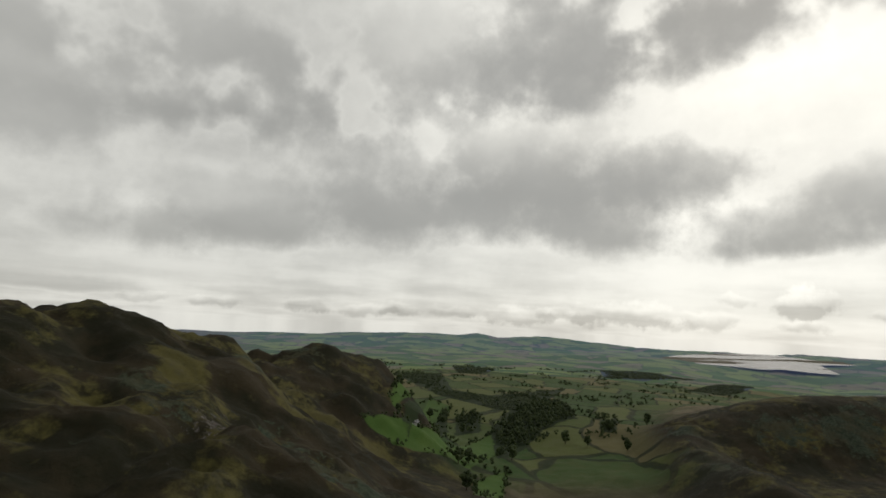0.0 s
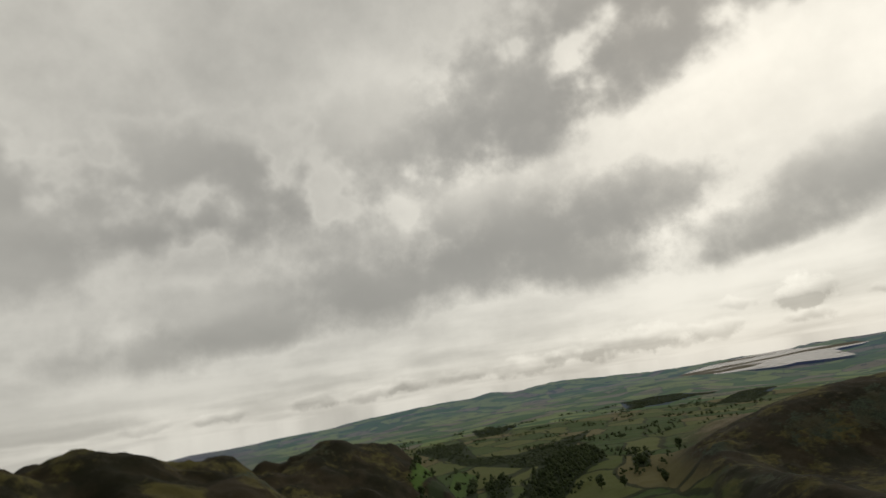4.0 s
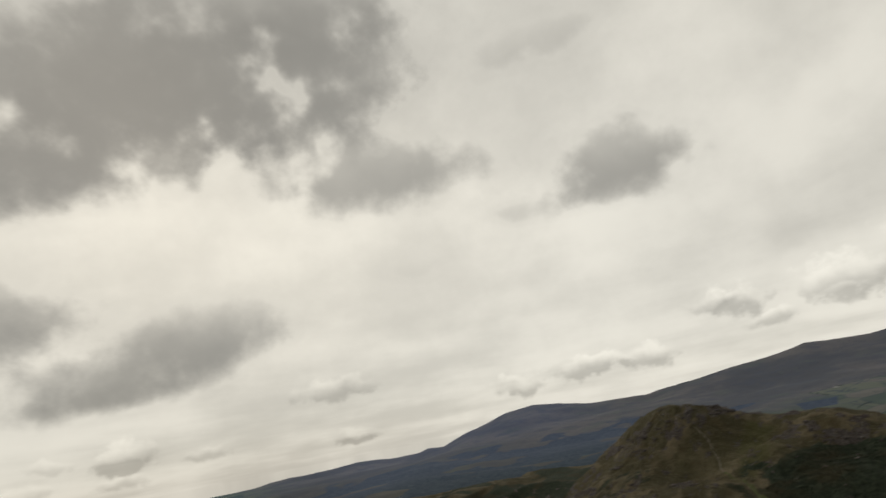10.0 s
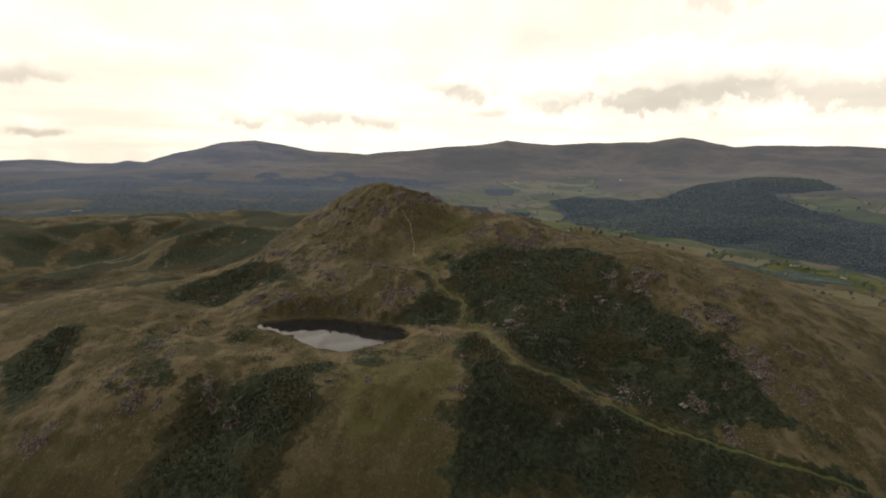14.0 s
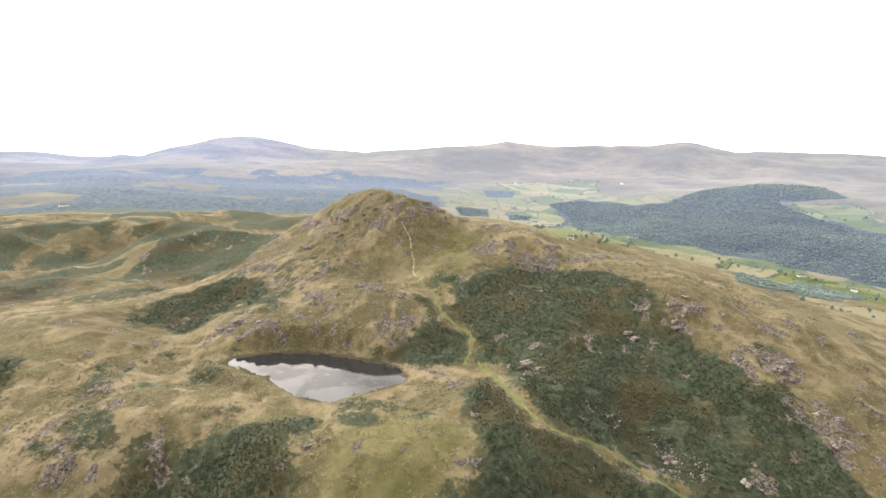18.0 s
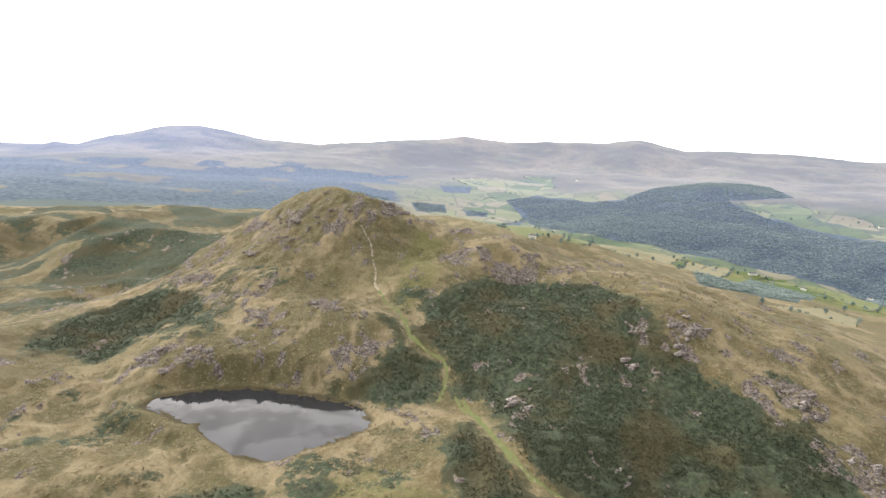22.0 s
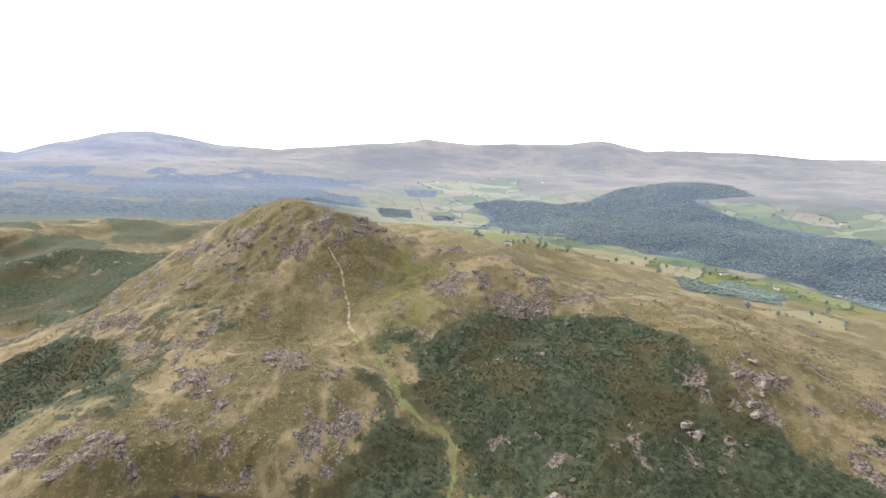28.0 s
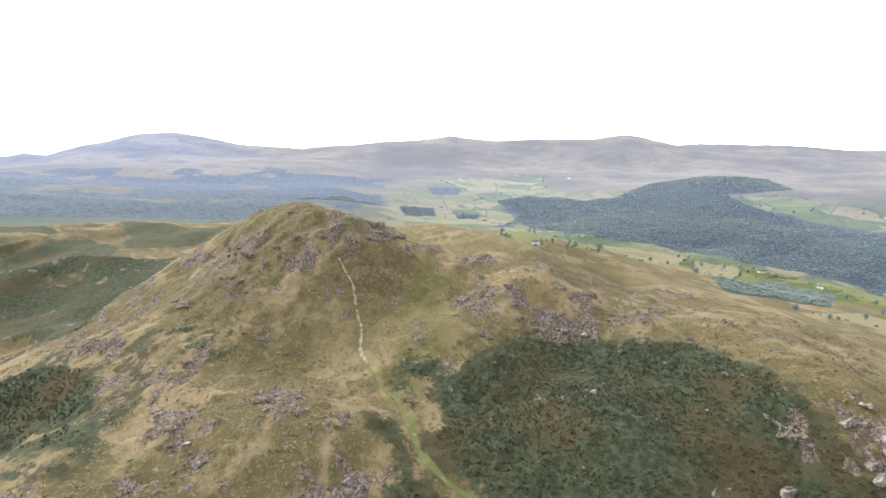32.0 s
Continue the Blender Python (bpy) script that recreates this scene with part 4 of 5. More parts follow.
def far_fell_material():
    k = Mat("hazed_far_moor", 1.0)
    green, pale, wood, farm = k.attribute("land")
    moor, brown, stony, lush = k.attribute("upland")
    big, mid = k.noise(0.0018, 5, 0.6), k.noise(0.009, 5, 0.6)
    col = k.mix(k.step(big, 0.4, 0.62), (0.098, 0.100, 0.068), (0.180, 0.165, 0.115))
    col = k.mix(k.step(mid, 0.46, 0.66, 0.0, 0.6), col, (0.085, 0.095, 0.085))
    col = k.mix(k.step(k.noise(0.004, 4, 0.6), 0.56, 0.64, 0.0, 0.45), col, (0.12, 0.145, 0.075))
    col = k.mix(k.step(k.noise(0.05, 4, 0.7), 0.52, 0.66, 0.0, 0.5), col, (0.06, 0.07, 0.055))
    v = k.n.new("ShaderNodeTexVoronoi")
    k.l.new(k.where, v.inputs["Vector"])
    v.inputs["Scale"].default_value = 0.008
    sep = k.n.new("ShaderNodeSeparateColor")
    k.l.new(v.outputs["Color"], sep.inputs[0])
    dry, south, west, far_haze = k.attribute("relief")
    fields = k.mix(k.step(sep.outputs[0], 0.3, 0.7), k.mix(west, (0.07, 0.15, 0.035), (0.09, 0.13, 0.05)), k.mix(west, (0.20, 0.27, 0.075), (0.175, 0.195, 0.09)))
    fields = k.mix(k.step(sep.outputs[1], 0.78, 0.84), fields, (0.20, 0.19, 0.115))
    fields = k.mix(k.step(k.noise(0.011, 5, 0.65), 0.56, 0.62, 0.0, 0.8), fields, (0.055, 0.085, 0.055))
    fields = k.mix(k.step(k.voronoi(0.008, "DISTANCE_TO_EDGE"), 0.04, 0.015, 0.0, 0.55), fields, (0.055, 0.08, 0.05))
    col = k.mix(k.math("MULTIPLY", farm, 0.9), col, fields)
    col = k.mix(k.step(k.math("MAXIMUM", green, pale), 0.45, 0.55), col, fields)
    # woods bluer than their leaves, with the haze mixed into the colour
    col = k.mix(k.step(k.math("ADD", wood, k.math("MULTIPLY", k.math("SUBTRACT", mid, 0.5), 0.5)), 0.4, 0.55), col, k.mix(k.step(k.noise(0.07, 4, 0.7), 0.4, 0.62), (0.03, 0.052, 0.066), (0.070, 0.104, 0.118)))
    # haze in front of the far hills, put in as a faint blue glow
    k.l.new(k.mix(far_haze, (0.47, 0.56, 1.0), (0.34, 0.52, 1.15)), k.p.inputs["Emission Color"])
    k.l.new(k.math("MULTIPLY", k.step(moor, 0.0, 1.0, 0.016, 0.055), k.math("ADD", k.step(west, 0.0, 1.0, 0.75, 1.0), k.math("MULTIPLY", far_haze, 0.3))), k.p.inputs["Emission Strength"])
    return k.colour(col)


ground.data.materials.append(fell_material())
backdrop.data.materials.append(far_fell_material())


def water_material(name, tint, rough, ripple, banks=None):
    k = Mat(name, rough)
    k.p.inputs["IOR"].default_value = 1.36
    # the dull blue of the mirrored sky is put into this tint
    k.p.inputs["Specular Tint"].default_value = (0.25, 0.285, 0.49, 1)
    k.p.inputs["Specular IOR Level"].default_value = 0.5
    k.bump(k.noise(ripple, 3), 0.03, 0.2)
    col = k.mix(k.noise(0.05, 3), tint, tuple(c * 1.7 for c in tint))
    if not banks:
        # the tarn's specular level drops in soft patches
        k.l.new(k.step(k.noise(0.05, 4, 0.6), 0.46, 0.60, 0.46, 0.18), k.p.inputs["Specular IOR Level"])
    if banks:
        streak = k.n.new("ShaderNodeMapping")
        k.l.new(k.where, streak.inputs[0])
        streak.inputs[2].default_value, streak.inputs[3].default_value = (0, 0, -0.45), (0.0006, 0.0042, 0.0)
        bar = k.step(k.noise(1.0, 5, 0.62, streak.outputs[0]), 0.53, 0.57)
        col = k.mix(bar, col, banks)
        k.l.new(k.step(bar, 0.0, 1.0, 0.5, 0.0), k.p.inputs["Specular IOR Level"])
        k.l.new(k.step(bar, 0.0, 1.0, rough, 1.0), k.p.inputs["Roughness"])
    return k.colour(col)


def rock_material(name, dark, light, moss):
    k = Mat(name, 0.85)
    col = k.mix(k.step(k.noise(0.8, 7, 0.7), 0.35, 0.68), dark, light)
    col = k.mix(k.step(k.noise(0.3, 5, 0.6), 0.56, 0.66, 0.0, 0.7), col, moss)
    col = k.mix(k.step(k.noise(5.0, 3), 0.55, 0.7, 0.0, 0.4), col, (0.42, 0.38, 0.37))
    k.bump(k.noise(1.6, 6, 0.7), 0.8, 0.5)
    return k.colour(col)


def leaf_material(name, dark, light, brown=None):
    k = Mat(name, 0.8)
    r = island_random(k)
    col = k.mix(r, dark, light)
    col = k.mix(k.step(k.noise(0.6, 4, 0.6), 0.4, 0.7, 0.0, 0.5), col, dark)
    if brown:
        col = k.mix(k.step(k.noise(0.035, 4, 0.6), 0.46, 0.66, 0.0, 0.6), col, brown)
    return k.colour(col)


TARN_WATER = water_material("tarn_water", (0.018, 0.019, 0.022), 0.03, 1.4)
SEA_WATER = water_material("estuary_water", (0.2, 0.185, 0.175), 0.22, 0.02, (0.2, 0.18, 0.14))
ROCK = rock_material("fell_rock", (0.08, 0.068, 0.064), (0.265, 0.232, 0.225), (0.14, 0.12, 0.055))
PALE_ROCK = rock_material("pale_rock", (0.12, 0.104, 0.1), (0.44, 0.405, 0.395), (0.16, 0.14, 0.07))
FERN = leaf_material("bracken_fronds", (0.034, 0.046, 0.028), (0.070, 0.086, 0.051), (0.098, 0.076, 0.042))
STRAW = leaf_material("straw_grass", (0.17, 0.142, 0.082), (0.31, 0.26, 0.155))
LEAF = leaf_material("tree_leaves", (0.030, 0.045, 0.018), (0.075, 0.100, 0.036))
# leaves of distant trees, paled and blued: distance haze put into their colour
HAZED_FAR_LEAF = leaf_material("hazed_woodland_leaves", (0.145, 0.200, 0.220), (0.200, 0.262, 0.276))
HAZED_MID_LEAF = leaf_material("hazed_valley_leaves", (0.125, 0.175, 0.172), (0.178, 0.232, 0.218))
BARK = Mat("bark").colour((0.07, 0.055, 0.04))
RENDER = Mat("white_render", 0.8).colour((0.78, 0.77, 0.74))
SLATE = Mat("slate", 0.6).colour((0.13, 0.135, 0.145))
GLASS = Mat("dark_glass", 0.1).colour((0.02, 0.022, 0.025))
DOOR = Mat("door_paint", 0.6).colour((0.06, 0.07, 0.06))


# ---- water ----
def water_sheet(name, outline, level, material, label, steps=4):
    bm = bmesh.new()
    pts = []
    n = len(outline)
    for i in range(n):
        p0, p1, p2, p3 = (Vector(outline[(i + j) % n]) for j in (-1, 0, 1, 2))
        for s in range(steps):
            t = s / steps
            pts.append(0.5 * ((2 * p1) + (p2 - p0) * t + (2 * p0 - 5 * p1 + 4 * p2 - p3) * t * t + (3 * p1 - p0 - 3 * p2 + p3) * t ** 3))
    c = sum(pts, Vector((0, 0))) / len(pts)
    grow = [c + (p - c) * (1 + 2.5 / max(4, (p - c).length)) for p in pts]
    vs = [bm.verts.new((p.x, p.y, level(p.x, p.y))) for p in grow]
    bm.faces.new(vs)
    bmesh.ops.recalc_face_normals(bm, faces=bm.faces)
    if bm.faces[:][0].normal.z < 0:
        bmesh.ops.reverse_faces(bm, faces=bm.faces[:])
    me = bpy.data.meshes.new(name)
    bm.to_mesh(me)
    bm.free()
    me.materials.append(material)
    return tagged(new(name, me), label, "water", kind="structure")


water_sheet("water", ZONES["tarn"][0], lambda x, y: TARN, TARN_WATER, "still dark mountain tarn mirroring the cloudy sky")
sea_z = np.array([ground_at(*p) for p in ZONES["sea"][0]])
sea_fit = np.linalg.lstsq(np.c_[ZONES["sea"][0], np.ones(len(sea_z))], sea_z, rcond=None)[0]
water_sheet("water", ZONES["sea"][0], lambda x, y: float(sea_fit[0] * x + sea_fit[1] * y + sea_fit[2]) + 9, SEA_WATER, "pale shining estuary water and wet sand far off", 2)


# ---- things ----
def part(name, bm, material, parent=None, label="", smooth_faces=False):
    """Links a bmesh as one mesh object, under a thing or a part where one is given."""
    me = bpy.data.meshes.new(name)
    bm.to_mesh(me)
    bm.free()
    me.materials.append(material)
    if smooth_faces:
        me.polygons.foreach_set("use_smooth", np.ones(len(me.polygons), bool))
    ob = new(name, me)
    ob.parent = parent
    if label:
        tagged(ob, label)
    return ob


def block(bm, size, m):
    made = bmesh.ops.create_cube(bm, size=1.0, matrix=m @ Matrix.Diagonal((*size, 1)))
    return made["verts"]


def stone_shape(seed, subdivisions=2, flat=0.65, sharp=0.5):
    """An angular weathered stone about 1 m across."""
    rng = random.Random(seed)
    bm = bmesh.new()
    bmesh.ops.create_icosphere(bm, subdivisions=subdivisions, radius=0.5)
    cuts = [(Vector((rng.gauss(0, 1), rng.gauss(0, 1), rng.gauss(0, 0.8))).normalized(), rng.uniform(0.26, 0.42)) for _ in range(9)]
    for v in bm.verts:
        for n, d in cuts:
            over = v.co.dot(n) - d
            if over > 0:
                v.co -= n * over * (0.6 + sharp)
        v.co *= 1 + 0.12 * noise.noise(v.co * 3 + Vector((seed, 0, 0)))
        v.co.z *= flat
    return bm


# boulders lying in the bracken and on the slopes: place and width
BOULDERS = [(481, -6, 3.0), (505, -23, 2.8), (453, -57, 2.8), (456, -52, 2.6), (483, -50, 2.2), (489, -12, 1.8), (495, -35, 1.8), (470, -62, 2.0), (461, -60, 1.6), (499, -8, 1.6),
            (474, 28, 1.3), (450, 6, 1.2), (498, 24, 1.6), (501, -56, 2.0), (465, -20, 1.4), (470, -38, 1.4), (430, -60, 1.6), (424, -40, 1.8),
            (420, 0, 2.4), (381, -14, 2.0), (375, -26, 2.0), (396, 105, 1.2), (445, 84, 1.6), (440, 92, 1.4), (447, 118, 1.4), (452, 60, 1.2), (456, 72, 1.2)]
stones = []
for k in range(5):
    ob = part("boulder", stone_shape(11 + k, 3, 0.62 + 0.06 * k), PALE_ROCK if k == 0 else ROCK, smooth_faces=False)
    tagged(ob, "weathered grey boulder half sunk in bracken and rough grass", "boulder", "boulders on the fell")
    stones.append(ob)
for i, (bx, by, width) in enumerate(BOULDERS):
    place = pose(bx, by, ground_at(bx, by) + 0.12 * width, 8 * math.sin(i), 7 * math.cos(i * 2.1), 47 * i)
    if i < 5:
        stones[i].matrix_basis = place @ Matrix.Scale(width, 4)
    else:
        o = copy_thing(stones[i % 5], place)
        o.scale = (width, width * (0.8 + 0.3 * ((i * 7) % 5) / 5), width * 0.9)


def spots(outlines, spacing, rng, jitter=0.9):
    """Scattered places inside outlines."""
    for outline in outlines:
        lo, hi = outline.min(0), outline.max(0)
        xs, ys = np.meshgrid(np.arange(lo[0], hi[0], spacing), np.arange(lo[1], hi[1], spacing))
        px = xs.ravel() + (rng.random(xs.size) - 0.5) * spacing * jitter * 2
        py = ys.ravel() + (rng.random(xs.size) - 0.5) * spacing * jitter * 2
        k = inside_by(px, py, outline, 3.0) > 0
        yield px[k], py[k]


def slab_shape(seed):
    """One cracked, tilted slab about 1 m across."""
    r = random.Random(seed)
    bm = bmesh.new()
    for v in block(bm, (1.0, 0.55, 0.6), pose(0, 0, 0)):
        v.co += Vector([r.uniform(-0.16, 0.16) for _ in range(3)])
    bmesh.ops.subdivide_edges(bm, edges=bm.edges[:], cuts=1)
    for v in bm.verts:
        v.co *= 1 + 0.16 * noise.noise(v.co * 2.5 + Vector((seed, 3, 0)))
    bmesh.ops.bevel(bm, geom=[e for e in bm.edges if e.calc_face_angle(0) > 0.6], offset=0.03, segments=1, affect="EDGES")
    me = bpy.data.meshes.new("slab")
    bm.to_mesh(me)
    bm.free()
    me.materials.append(ROCK if seed % 3 else PALE_ROCK)
    return me


slabs = [slab_shape(k) for k in range(9)]


def outcrop(seed):
    """A low crag of tilted slabs, about 1 m across before scaling."""
    r = random.Random(seed)
    base = new("rock_outcrop")
    tagged(base, "cracked grey rock outcrop breaking out of the grassy slope", "rock outcrop", "outcrops on the fell")
    lean = r.uniform(12, 34)
    for _ in range(r.randint(4, 6)):
        o = new("slab", slabs[r.randrange(9)])
        o.parent = base
        g = r.uniform(0.4, 0.85)
        o.matrix_basis = pose(r.uniform(-0.45, 0.45), r.uniform(-0.35, 0.35), 0.1 * g, lean + r.uniform(-14, 14), r.uniform(-14, 14), r.uniform(-16, 16)) @ Matrix.Diagonal((g, g * 0.8, g, 1))
    return base


crags = [outcrop(40 + k) for k in range(7)]
rng = np.random.default_rng(5)
sites = []
for px, py in spots(ZONES["rock"], 6.5, rng):
    sites += list(zip(px, py))
rng.shuffle(sites)
sites = [q for q in sites if 300 < q[0] < 640 and rockiness(np.array([q[0]]), np.array([q[1]]))[0] > 0.5][:230]
LEADING = {(439, -48): 8.0, (443, -46): 6.0, (434, -50): 5.0, (454, -55): 4.5, (441, -25): 5.0, (438, -27): 4.0, (414, 5): 7.5, (407, 3): 7.0, (411, 10): 5.0, (377, -20): 6.0, (372, -23): 5.0, (456, -72): 6.0, (453, -86): 6.5, (461, -80): 5.5}
sites = list(LEADING) + sites
for i, (bx, by) in enumerate(sites):
    width = LEADING.get((bx, by), 2.0 + 4.2 * rng.random() ** 2)
    place = pose(bx, by, ground_at(bx, by) - 0.16 * width, 0, 0, 128 + 30 * (rng.random() - 0.5))
    o = crags[i] if i < 7 else copy_thing(crags[i % 7], place)
    o.matrix_basis = place @ Matrix.Diagonal((width * 1.25, width * 0.8, width * (0.4 + 0.3 * rng.random()), 1))


def scatter_mesh(name, px, py, shapes, sizes, material, label, category, rng, sink=0.1, tilt=0.25):
    """Many small pieces joined into one object of stuff."""
    pz = height(px, py)
    pick = rng.integers(0, len(shapes), len(px))
    turn = rng.random(len(px)) * 6.283
    cos, faces, base = [], [], 0
    for s, (vs, fs) in enumerate(shapes):
        k = np.nonzero(pick == s)[0]
        if not len(k):
            continue
        c, n = np.cos(turn[k])[:, None], np.sin(turn[k])[:, None]
        sx = sizes[k][:, None]
        lx, ly, lz = vs[None, :, 0] * sx, vs[None, :, 1] * sx, vs[None, :, 2] * sx
        ta, tb = rng.normal(0, tilt, (len(k), 1)), rng.normal(0, tilt, (len(k), 1))
        co = np.stack([px[k][:, None] + lx * c - ly * n, py[k][:, None] + lx * n + ly * c, pz[k][:, None] + lz + ta * lx + tb * ly - sink * sx], -1)
        cos.append(co.reshape(-1, 3))
        faces.append((fs[None] + base + (np.arange(len(k)) * len(vs))[:, None, None]).reshape(-1, 3))
        base += len(k) * len(vs)
    me = sheet_mesh(name, np.concatenate(cos), np.concatenate(faces))
    me.polygons.foreach_set("use_smooth", np.zeros(len(me.polygons), bool))
    me.materials.append(material)
    return tagged(new(name, me), label, category, kind="stuff")


def as_arrays(bm):
    bmesh.ops.triangulate(bm, faces=bm.faces[:])
    bm.verts.index_update()
    vs = np.array([v.co[:] for v in bm.verts])
    fs = np.array([[v.index for v in f.verts] for f in bm.faces])
    bm.free()
    return vs, fs


pebbles = [as_arrays(stone_shape(70 + k, 1, 0.6)) for k in range(5)]
scree_x, scree_y = [], []
for px, py in [*spots(ZONES["scree"], 0.9, rng, 1.0), *spots(ZONES["rock"], 3.0, rng, 1.0)]:
    k = (rockiness(px, py) > 0.35) & (px < 660)
    scree_x.append(px[k])
    scree_y.append(py[k])
for px, py in spots([np.array([(371, -36), (370, -46), (358, -55), (350, -50), (351, -36)], float)], 0.8, rng, 1.0):
    scree_x.append(px)
    scree_y.append(py)
scree_x, scree_y = np.concatenate(scree_x), np.concatenate(scree_y)
scatter_mesh("scree", scree_x, scree_y, pebbles, 0.25 + 1.0 * rng.random(len(scree_x)) ** 4, PALE_ROCK, "loose grey scree stones strewn below the crags", "scree", rng, 0.05)


def tuft_shape(seed, blades, height_m, spread):
    r = random.Random(seed)
    vs, fs = [], []
    for b in range(blades):
        a, lean = r.uniform(0, 6.283), r.uniform(0.35, 1.0) * spread
        w, h = r.uniform(0.12, 0.22), height_m * r.uniform(0.6, 1.1)
        ca, sa = math.cos(a), math.sin(a)
        i = len(vs)
        vs += [(-sa * w, ca * w, 0), (sa * w, -ca * w, 0), (ca * lean * 0.6 - sa * w * 1.3, sa * lean * 0.6 + ca * w * 1.3, h), (ca * lean * 0.6 + sa * w * 1.3, sa * lean * 0.6 - ca * w * 1.3, h), (ca * lean, sa * lean, h * 0.72)]
        fs += [(i, i + 1, i + 3), (i, i + 3, i + 2), (i + 2, i + 3, i + 4)]
    return np.array(vs), np.array(fs)


ferns = [tuft_shape(80 + k, 7, 0.55, 0.75) for k in range(5)]
fern_x, fern_y = [], []
for outline in ZONES["bracken"]:
    px, py = next(spots([outline], 1.3, rng, 0.9))
    deep = np.maximum(smooth(0, 7, inside_by(px, py, outline, 9) + 2.5 * fbm(px / 7, py / 7, 89, 3)), smooth(0.75, 0.95, zone_field("bracken", px, py, 7)))
    k = (px < 600) & (fbm(px / 9, py / 9, 87, 2) > -0.55) & (rng.random(len(px)) < deep) & (zone_field("trail", px, py, 1.6, False) < 0.05)
    fern_x.append(px[k])
    fern_y.append(py[k])
fern_x, fern_y = np.concatenate(fern_x), np.concatenate(fern_y)
scatter_mesh("bracken", fern_x, fern_y, ferns, 0.55 + 0.45 * rng.random(len(fern_x)), FERN, "dense dark green bracken browning in patches", "bracken", rng, 0.05)

tufts = [tuft_shape(95 + k, 5, 0.24, 0.55) for k in range(4)]
tuft_x, tuft_y = 320 + 250 * rng.random(26000), -150 + 370 * rng.random(26000)
k = (zone_field("bracken", tuft_x, tuft_y, 4) < 0.3) & (zone_field("tarn", tuft_x, tuft_y, 4) < 0.2) & (zone_field("trail", tuft_x, tuft_y, 2.0, False) < 0.15)
k &= fbm(tuft_x / 12, tuft_y / 12, 99, 2) > -0.2
tuft_x, tuft_y = tuft_x[k], tuft_y[k]
scatter_mesh("grass_tussocks", tuft_x, tuft_y, tufts, 0.7 + 0.9 * rng.random(len(tuft_x)), STRAW, "bleached straw-coloured moor grass tussocks", "grass", rng, 0.05)


# ---- trees ----
def crown_shape(seed, clumps, radius_m, tall):
    r = random.Random(seed)
    bm = bmesh.new()
    for _ in range(clumps):
        a, h, d = r.uniform(0, 6.283), r.uniform(0, 1), r.uniform(0.25, 1.0)
        girth = math.sin(math.pi * (0.12 + 0.8 * h)) * radius_m
        size = radius_m * r.uniform(0.22, 0.42)
        made = bmesh.ops.create_icosphere(bm, subdivisions=1, radius=size, matrix=pose(math.cos(a) * girth * d, math.sin(a) * girth * d, tall * (0.28 + 0.68 * h), r.uniform(0, 90), r.uniform(0, 90), 0))
        for v in made["verts"]:
            v.co += Vector([r.uniform(-0.28, 0.28) * size for _ in range(3)])
    return bm


def tree(seed, tall, label, leaves):
    base = new("tree")
    tagged(base, label, "tree", "field and hedgerow trees")
    r = random.Random(seed)
    bm = bmesh.new()
    bmesh.ops.create_cone(bm, segments=8, radius1=0.035 * tall, radius2=0.012 * tall, depth=0.6 * tall, matrix=pose(0, 0, 0.28 * tall), cap_ends=True)
    for k in range(4):
        bmesh.ops.create_cone(bm, segments=6, radius1=0.014 * tall, radius2=0.004 * tall, depth=0.4 * tall, matrix=pose(0, 0, 0.42 * tall, 0, 0, 90 * k + 20) @ pose(0, 0, 0, 48, 0, 0) @ pose(0, 0, 0.18 * tall), cap_ends=True)
    part("trunk", bm, BARK, base)
    part("crown", crown_shape(seed, 46, 0.36 * tall, tall), leaves, base)
    return base


kinds = [tree(k, 8.0 + k, "broad leafy hedgerow tree with a dark green crown", HAZED_MID_LEAF if k < 4 else LEAF) for k in range(8)]
TREES = [(1264, -391), (1246, -435), (1818, -894), (1081, -500), (1044, -525), (1074, -602), (1119, -667), (1275, -230), (1262, -267), (2537, -206), (2466, 82), (1868, -702), (2117, -1549), (2216, -1516), (1799, -841), (1726, -822), (1265, -167), (1276, -190), (1259, -211), (1683, -674), (1759, -777), (1773, -932), (1449, -874), (1430, -925), (1266, -361), (2935, -355)]
TREES += [(222, 749), (154, 692), (212, 646), (25, 421), (-7, 865), (295, 817), (176, 676), (22, 504), (33, 540), (81, 607)]
standing = set()
for i, (tx, ty) in enumerate(TREES):
    place = pose(tx, ty, ground_at(tx, ty) - 0.2, 0, 0, 61 * i)
    kind = i % 4 + (0 if tx > 1000 else 4)
    if kind in standing:
        copy_thing(kinds[kind], place)
    else:
        kinds[kind].matrix_basis = place
        standing.add(kind)

canopy = [as_arrays(crown_shape(200 + k, 5, 0.55, 1.0)) for k in range(6)]
low_canopy = [(vs * np.array((1.15, 1.15, 0.38)), fs) for vs, fs in (as_arrays(crown_shape(260 + k, 3, 0.55, 1.0)) for k in range(6))]
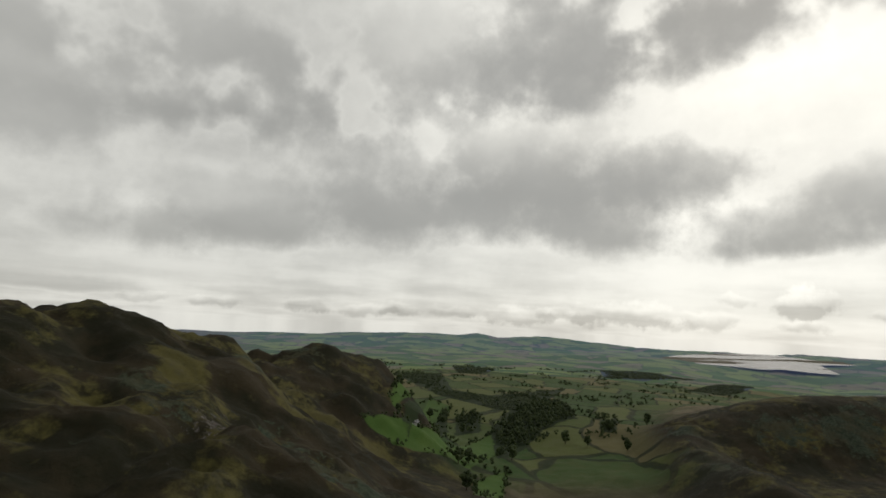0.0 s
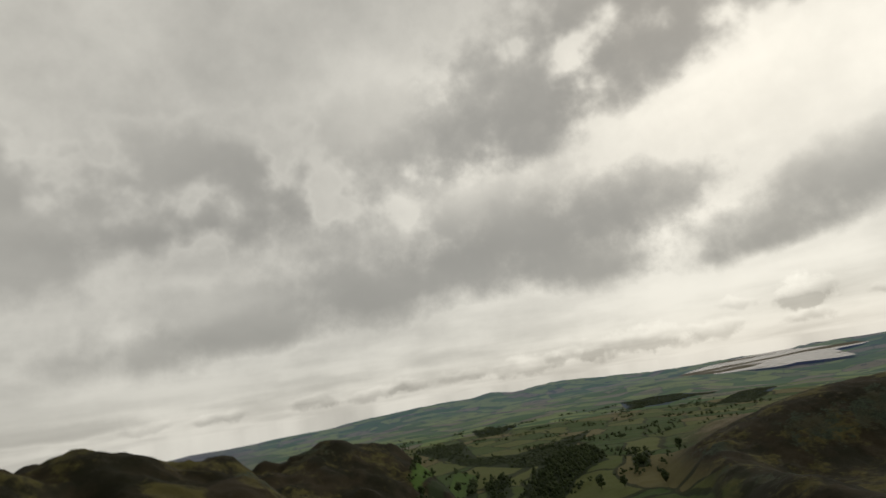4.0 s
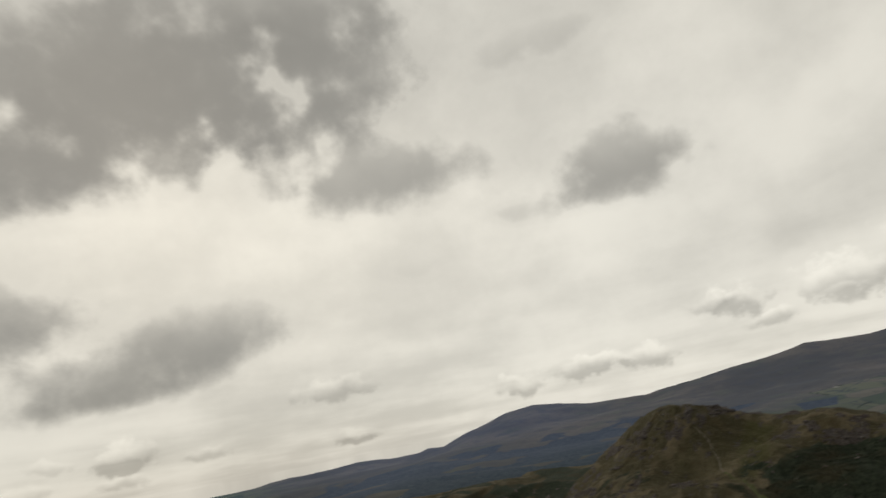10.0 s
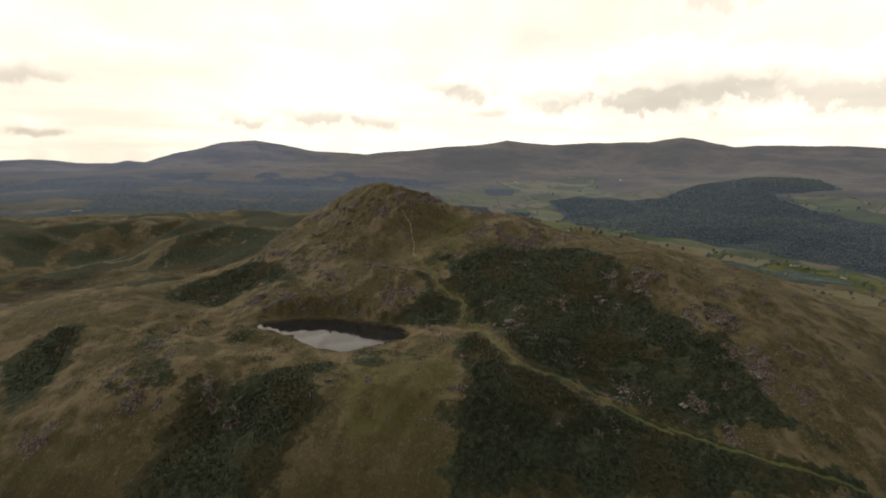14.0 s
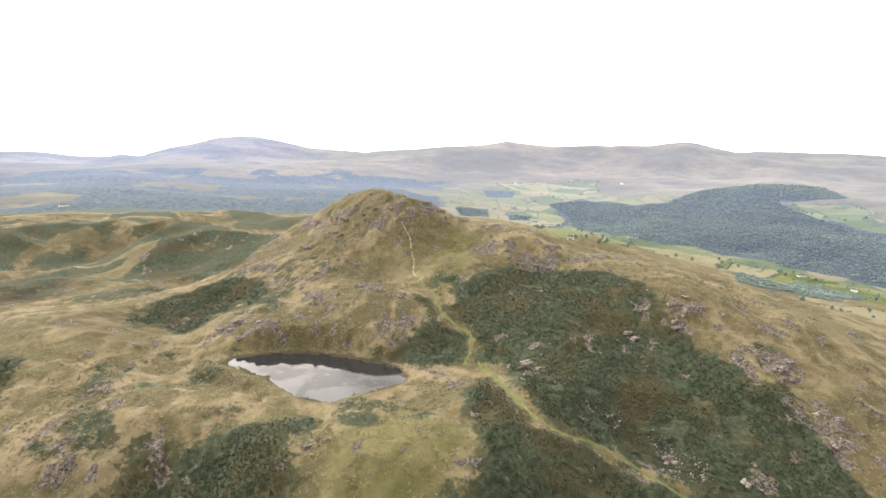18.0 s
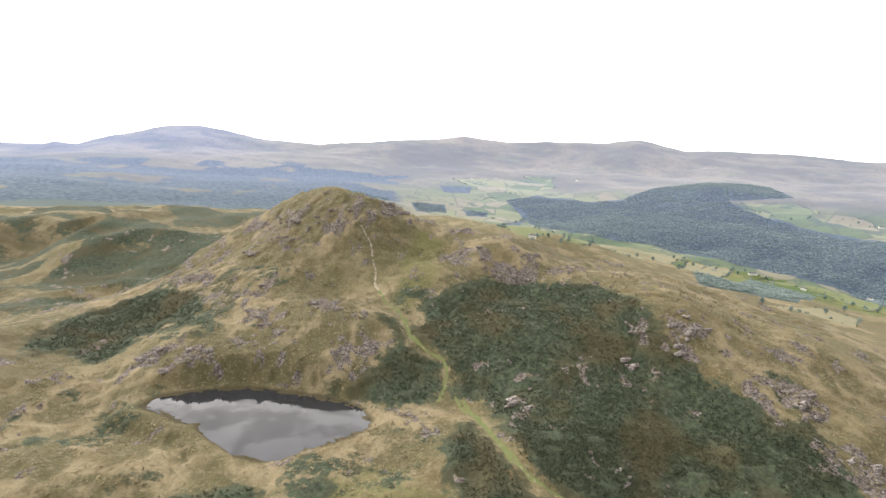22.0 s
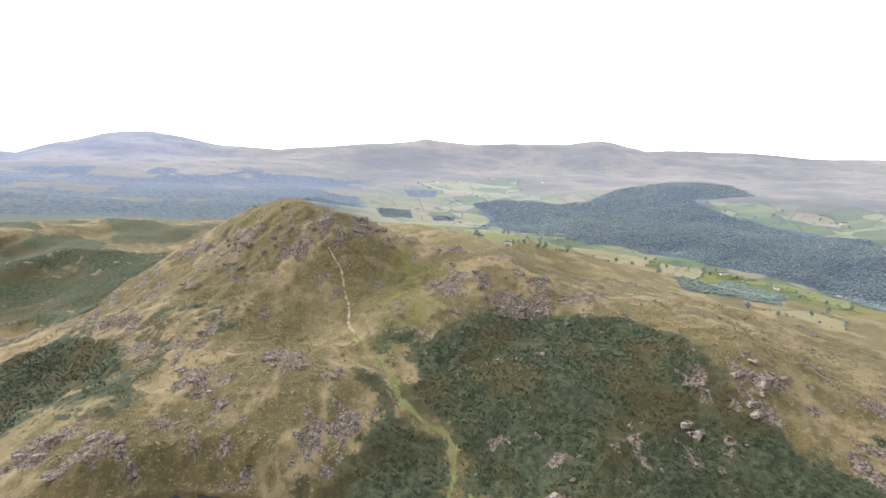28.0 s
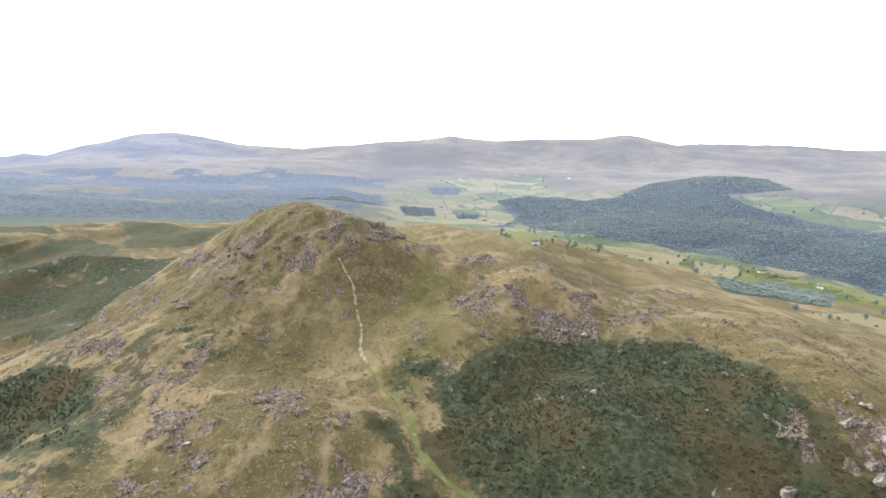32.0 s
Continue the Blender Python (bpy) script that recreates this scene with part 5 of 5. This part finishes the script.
for i, outline in enumerate(ZONES["wood"]):
    near_by = np.hypot(*(outline.mean(0) - HUB))
    if near_by > 2450 and outline[:, 1].mean() > -100:
        continue
    gap = 9.5 if near_by > 1200 else 6.5
    area = np.prod(outline.max(0) - outline.min(0))
    gap = max(0.62 * gap if near_by > 1200 else gap, math.sqrt(area / (40000 if near_by > 1200 else 15000)))
    for px, py in spots([outline], gap, rng, 0.8):
        ragged_in = inside_by(px, py, outline, 60) + 26 * fbm(px / 60, py / 60, 211, 3) > 6
        px, py = px[ragged_in], py[ragged_in]
        if len(px):
            scatter_mesh("woodland", px, py, low_canopy if near_by > 1200 else canopy, gap * ((1.2 if near_by > 1200 else 0.95) + 0.9 * rng.random(len(px)) ** 2), LEAF if outline[:, 0].mean() < 1000 else HAZED_MID_LEAF if near_by < 1750 else HAZED_FAR_LEAF, "dense deciduous woodland canopy on the valley side", "woodland", rng, 0.1, 0.05)

# loose woods and lone trees over the western slopes and the valley floors
loose_x, loose_y = 1400 + 1700 * rng.random(60000), -1900 + 3200 * rng.random(60000)
loose_z = height(loose_x, loose_y)
loose = cover_of(loose_x, loose_y, loose_z)
k = (np.hypot(loose_x - HUB[0], loose_y - HUB[1]) < 2100) & (rng.random(60000) < 0.06 * loose["farm"]) & (fbm(loose_x / 70, loose_y / 70, 221, 2) > 0.1)
scatter_mesh("scattered_woods", loose_x[k], loose_y[k], low_canopy, 7 + 6 * rng.random(k.sum()), HAZED_FAR_LEAF, "scattered woods and lone trees over the valley sides", "woodland", rng, 0.1, 0.05)
loose_x, loose_y = -500 + 1300 * rng.random(14000), 450 + 1900 * rng.random(14000)
loose = cover_of(loose_x, loose_y, height(loose_x, loose_y))
k = (loose["farm"] > 0.6) & (fbm(loose_x / 60, loose_y / 60, 231, 3) > 0.58)
scatter_mesh("scattered_woods", loose_x[k], loose_y[k], canopy, 4 + 6 * rng.random(k.sum()), LEAF, "dark copses and hedgerow trees between green fields", "woodland", rng, 0.1, 0.05)

# hedges and bushes along the field edges
bush_x, bush_y = [], []
for kind in ("green", "pale"):
    for outline in ZONES[kind]:
        for a, b in zip(outline, np.roll(outline, -1, 0)):
            n = int(np.hypot(*(b - a)) / 5)
            t = rng.random(n)
            keep = fbm(t * 6 + a[0], t * 0 + a[1], 5, 2) > -0.25
            bush_x.append((a[0] + (b[0] - a[0]) * t + rng.normal(0, 1.2, n))[keep])
            bush_y.append((a[1] + (b[1] - a[1]) * t + rng.normal(0, 1.2, n))[keep])
bush_x, bush_y = np.concatenate(bush_x), np.concatenate(bush_y)
for far_side in (False, True):
    k = (bush_x > 1000) == far_side
    scatter_mesh("hedges", bush_x[k], bush_y[k], canopy, 2.5 + 6 * rng.random(k.sum()) ** 3, HAZED_MID_LEAF if far_side else LEAF, "dark hedgerows and bushes along field edges", "hedge", rng, 0.15, 0.05)


# ---- farmhouses ----
def farmhouse(long, deep, eaves, label):
    base = new("farmhouse")
    tagged(base, label, "house", "farmhouses in the valleys")
    bm = bmesh.new()
    block(bm, (long, deep, eaves + 1.0), pose(0, 0, eaves / 2 - 0.5))
    part("wall", bm, RENDER, base)
    bm = bmesh.new()
    h, o = deep * 0.42, 0.35
    v = [bm.verts.new(p) for p in ((-long / 2 - o, -deep / 2 - o, eaves), (long / 2 + o, -deep / 2 - o, eaves), (long / 2 + o, 0, eaves + h), (-long / 2 - o, 0, eaves + h), (-long / 2 - o, deep / 2 + o, eaves), (long / 2 + o, deep / 2 + o, eaves))]
    for f in ((0, 1, 2, 3), (3, 2, 5, 4), (0, 3, 4), (1, 5, 2), (0, 4, 5, 1)):
        bm.faces.new([v[i] for i in f])
    roof = part("roof", bm, SLATE, base, "grey slate roof")
    for s in (-1, 1):
        bm = bmesh.new()
        block(bm, (0.8, 0.8, 1.6), pose(s * (long / 2 - 0.8), 0, eaves + h + 0.3))
        part("chimney", bm, RENDER, roof)
    for side in (-1, 1):
        for i in range(4):
            for level in (1.2, 3.7):
                if level + 1 > eaves or (i == 1 and level < 2):
                    continue
                bm = bmesh.new()
                block(bm, (1.0, 0.12, 1.2), pose(-long / 2 + long * (i + 0.5) / 4, side * (deep / 2 + 0.02), level + 0.2))
                part("window", bm, GLASS, base)
        bm = bmesh.new()
        block(bm, (1.0, 0.14, 2.1), pose(-long / 2 + long * 1.5 / 4, side * (deep / 2 + 0.02), 1.05))
        part("door", bm, DOOR, base)
    return base


home = farmhouse(13, 6.5, 5.2, "white-rendered stone farmhouse with a slate roof")
barn = farmhouse(26, 9, 4.6, "long low white farm building with a slate roof")
HOUSES = [(1, 1798, -907, 100), (0, 1560, -897, 30), (0, 1252, -155, 70), (1, 3337, -204, 20), (1, 2155, -1560, 80), (1, 1737, 1202, 150), (0, 1665, -1156, 40), (1, 3249, -756, 10)]
first = [True, True]
for i, (kind, hx, hy, turn) in enumerate(HOUSES):
    ob = (home, barn)[kind]
    place = pose(hx, hy, ground_at(hx, hy) + 0.4, 0, 0, turn)
    if first[kind]:
        ob.matrix_basis, first[kind] = place, False
    else:
        copy_thing(ob, place)
cottage = copy_thing(home, pose(-16, 520, ground_at(-16, 520) + 0.2, 0, 0, 70))
cottage.scale = (0.55, 0.6, 0.6)
tagged(cottage, "small white cottage half hidden among dark trees", "house", "farmhouses in the valleys")
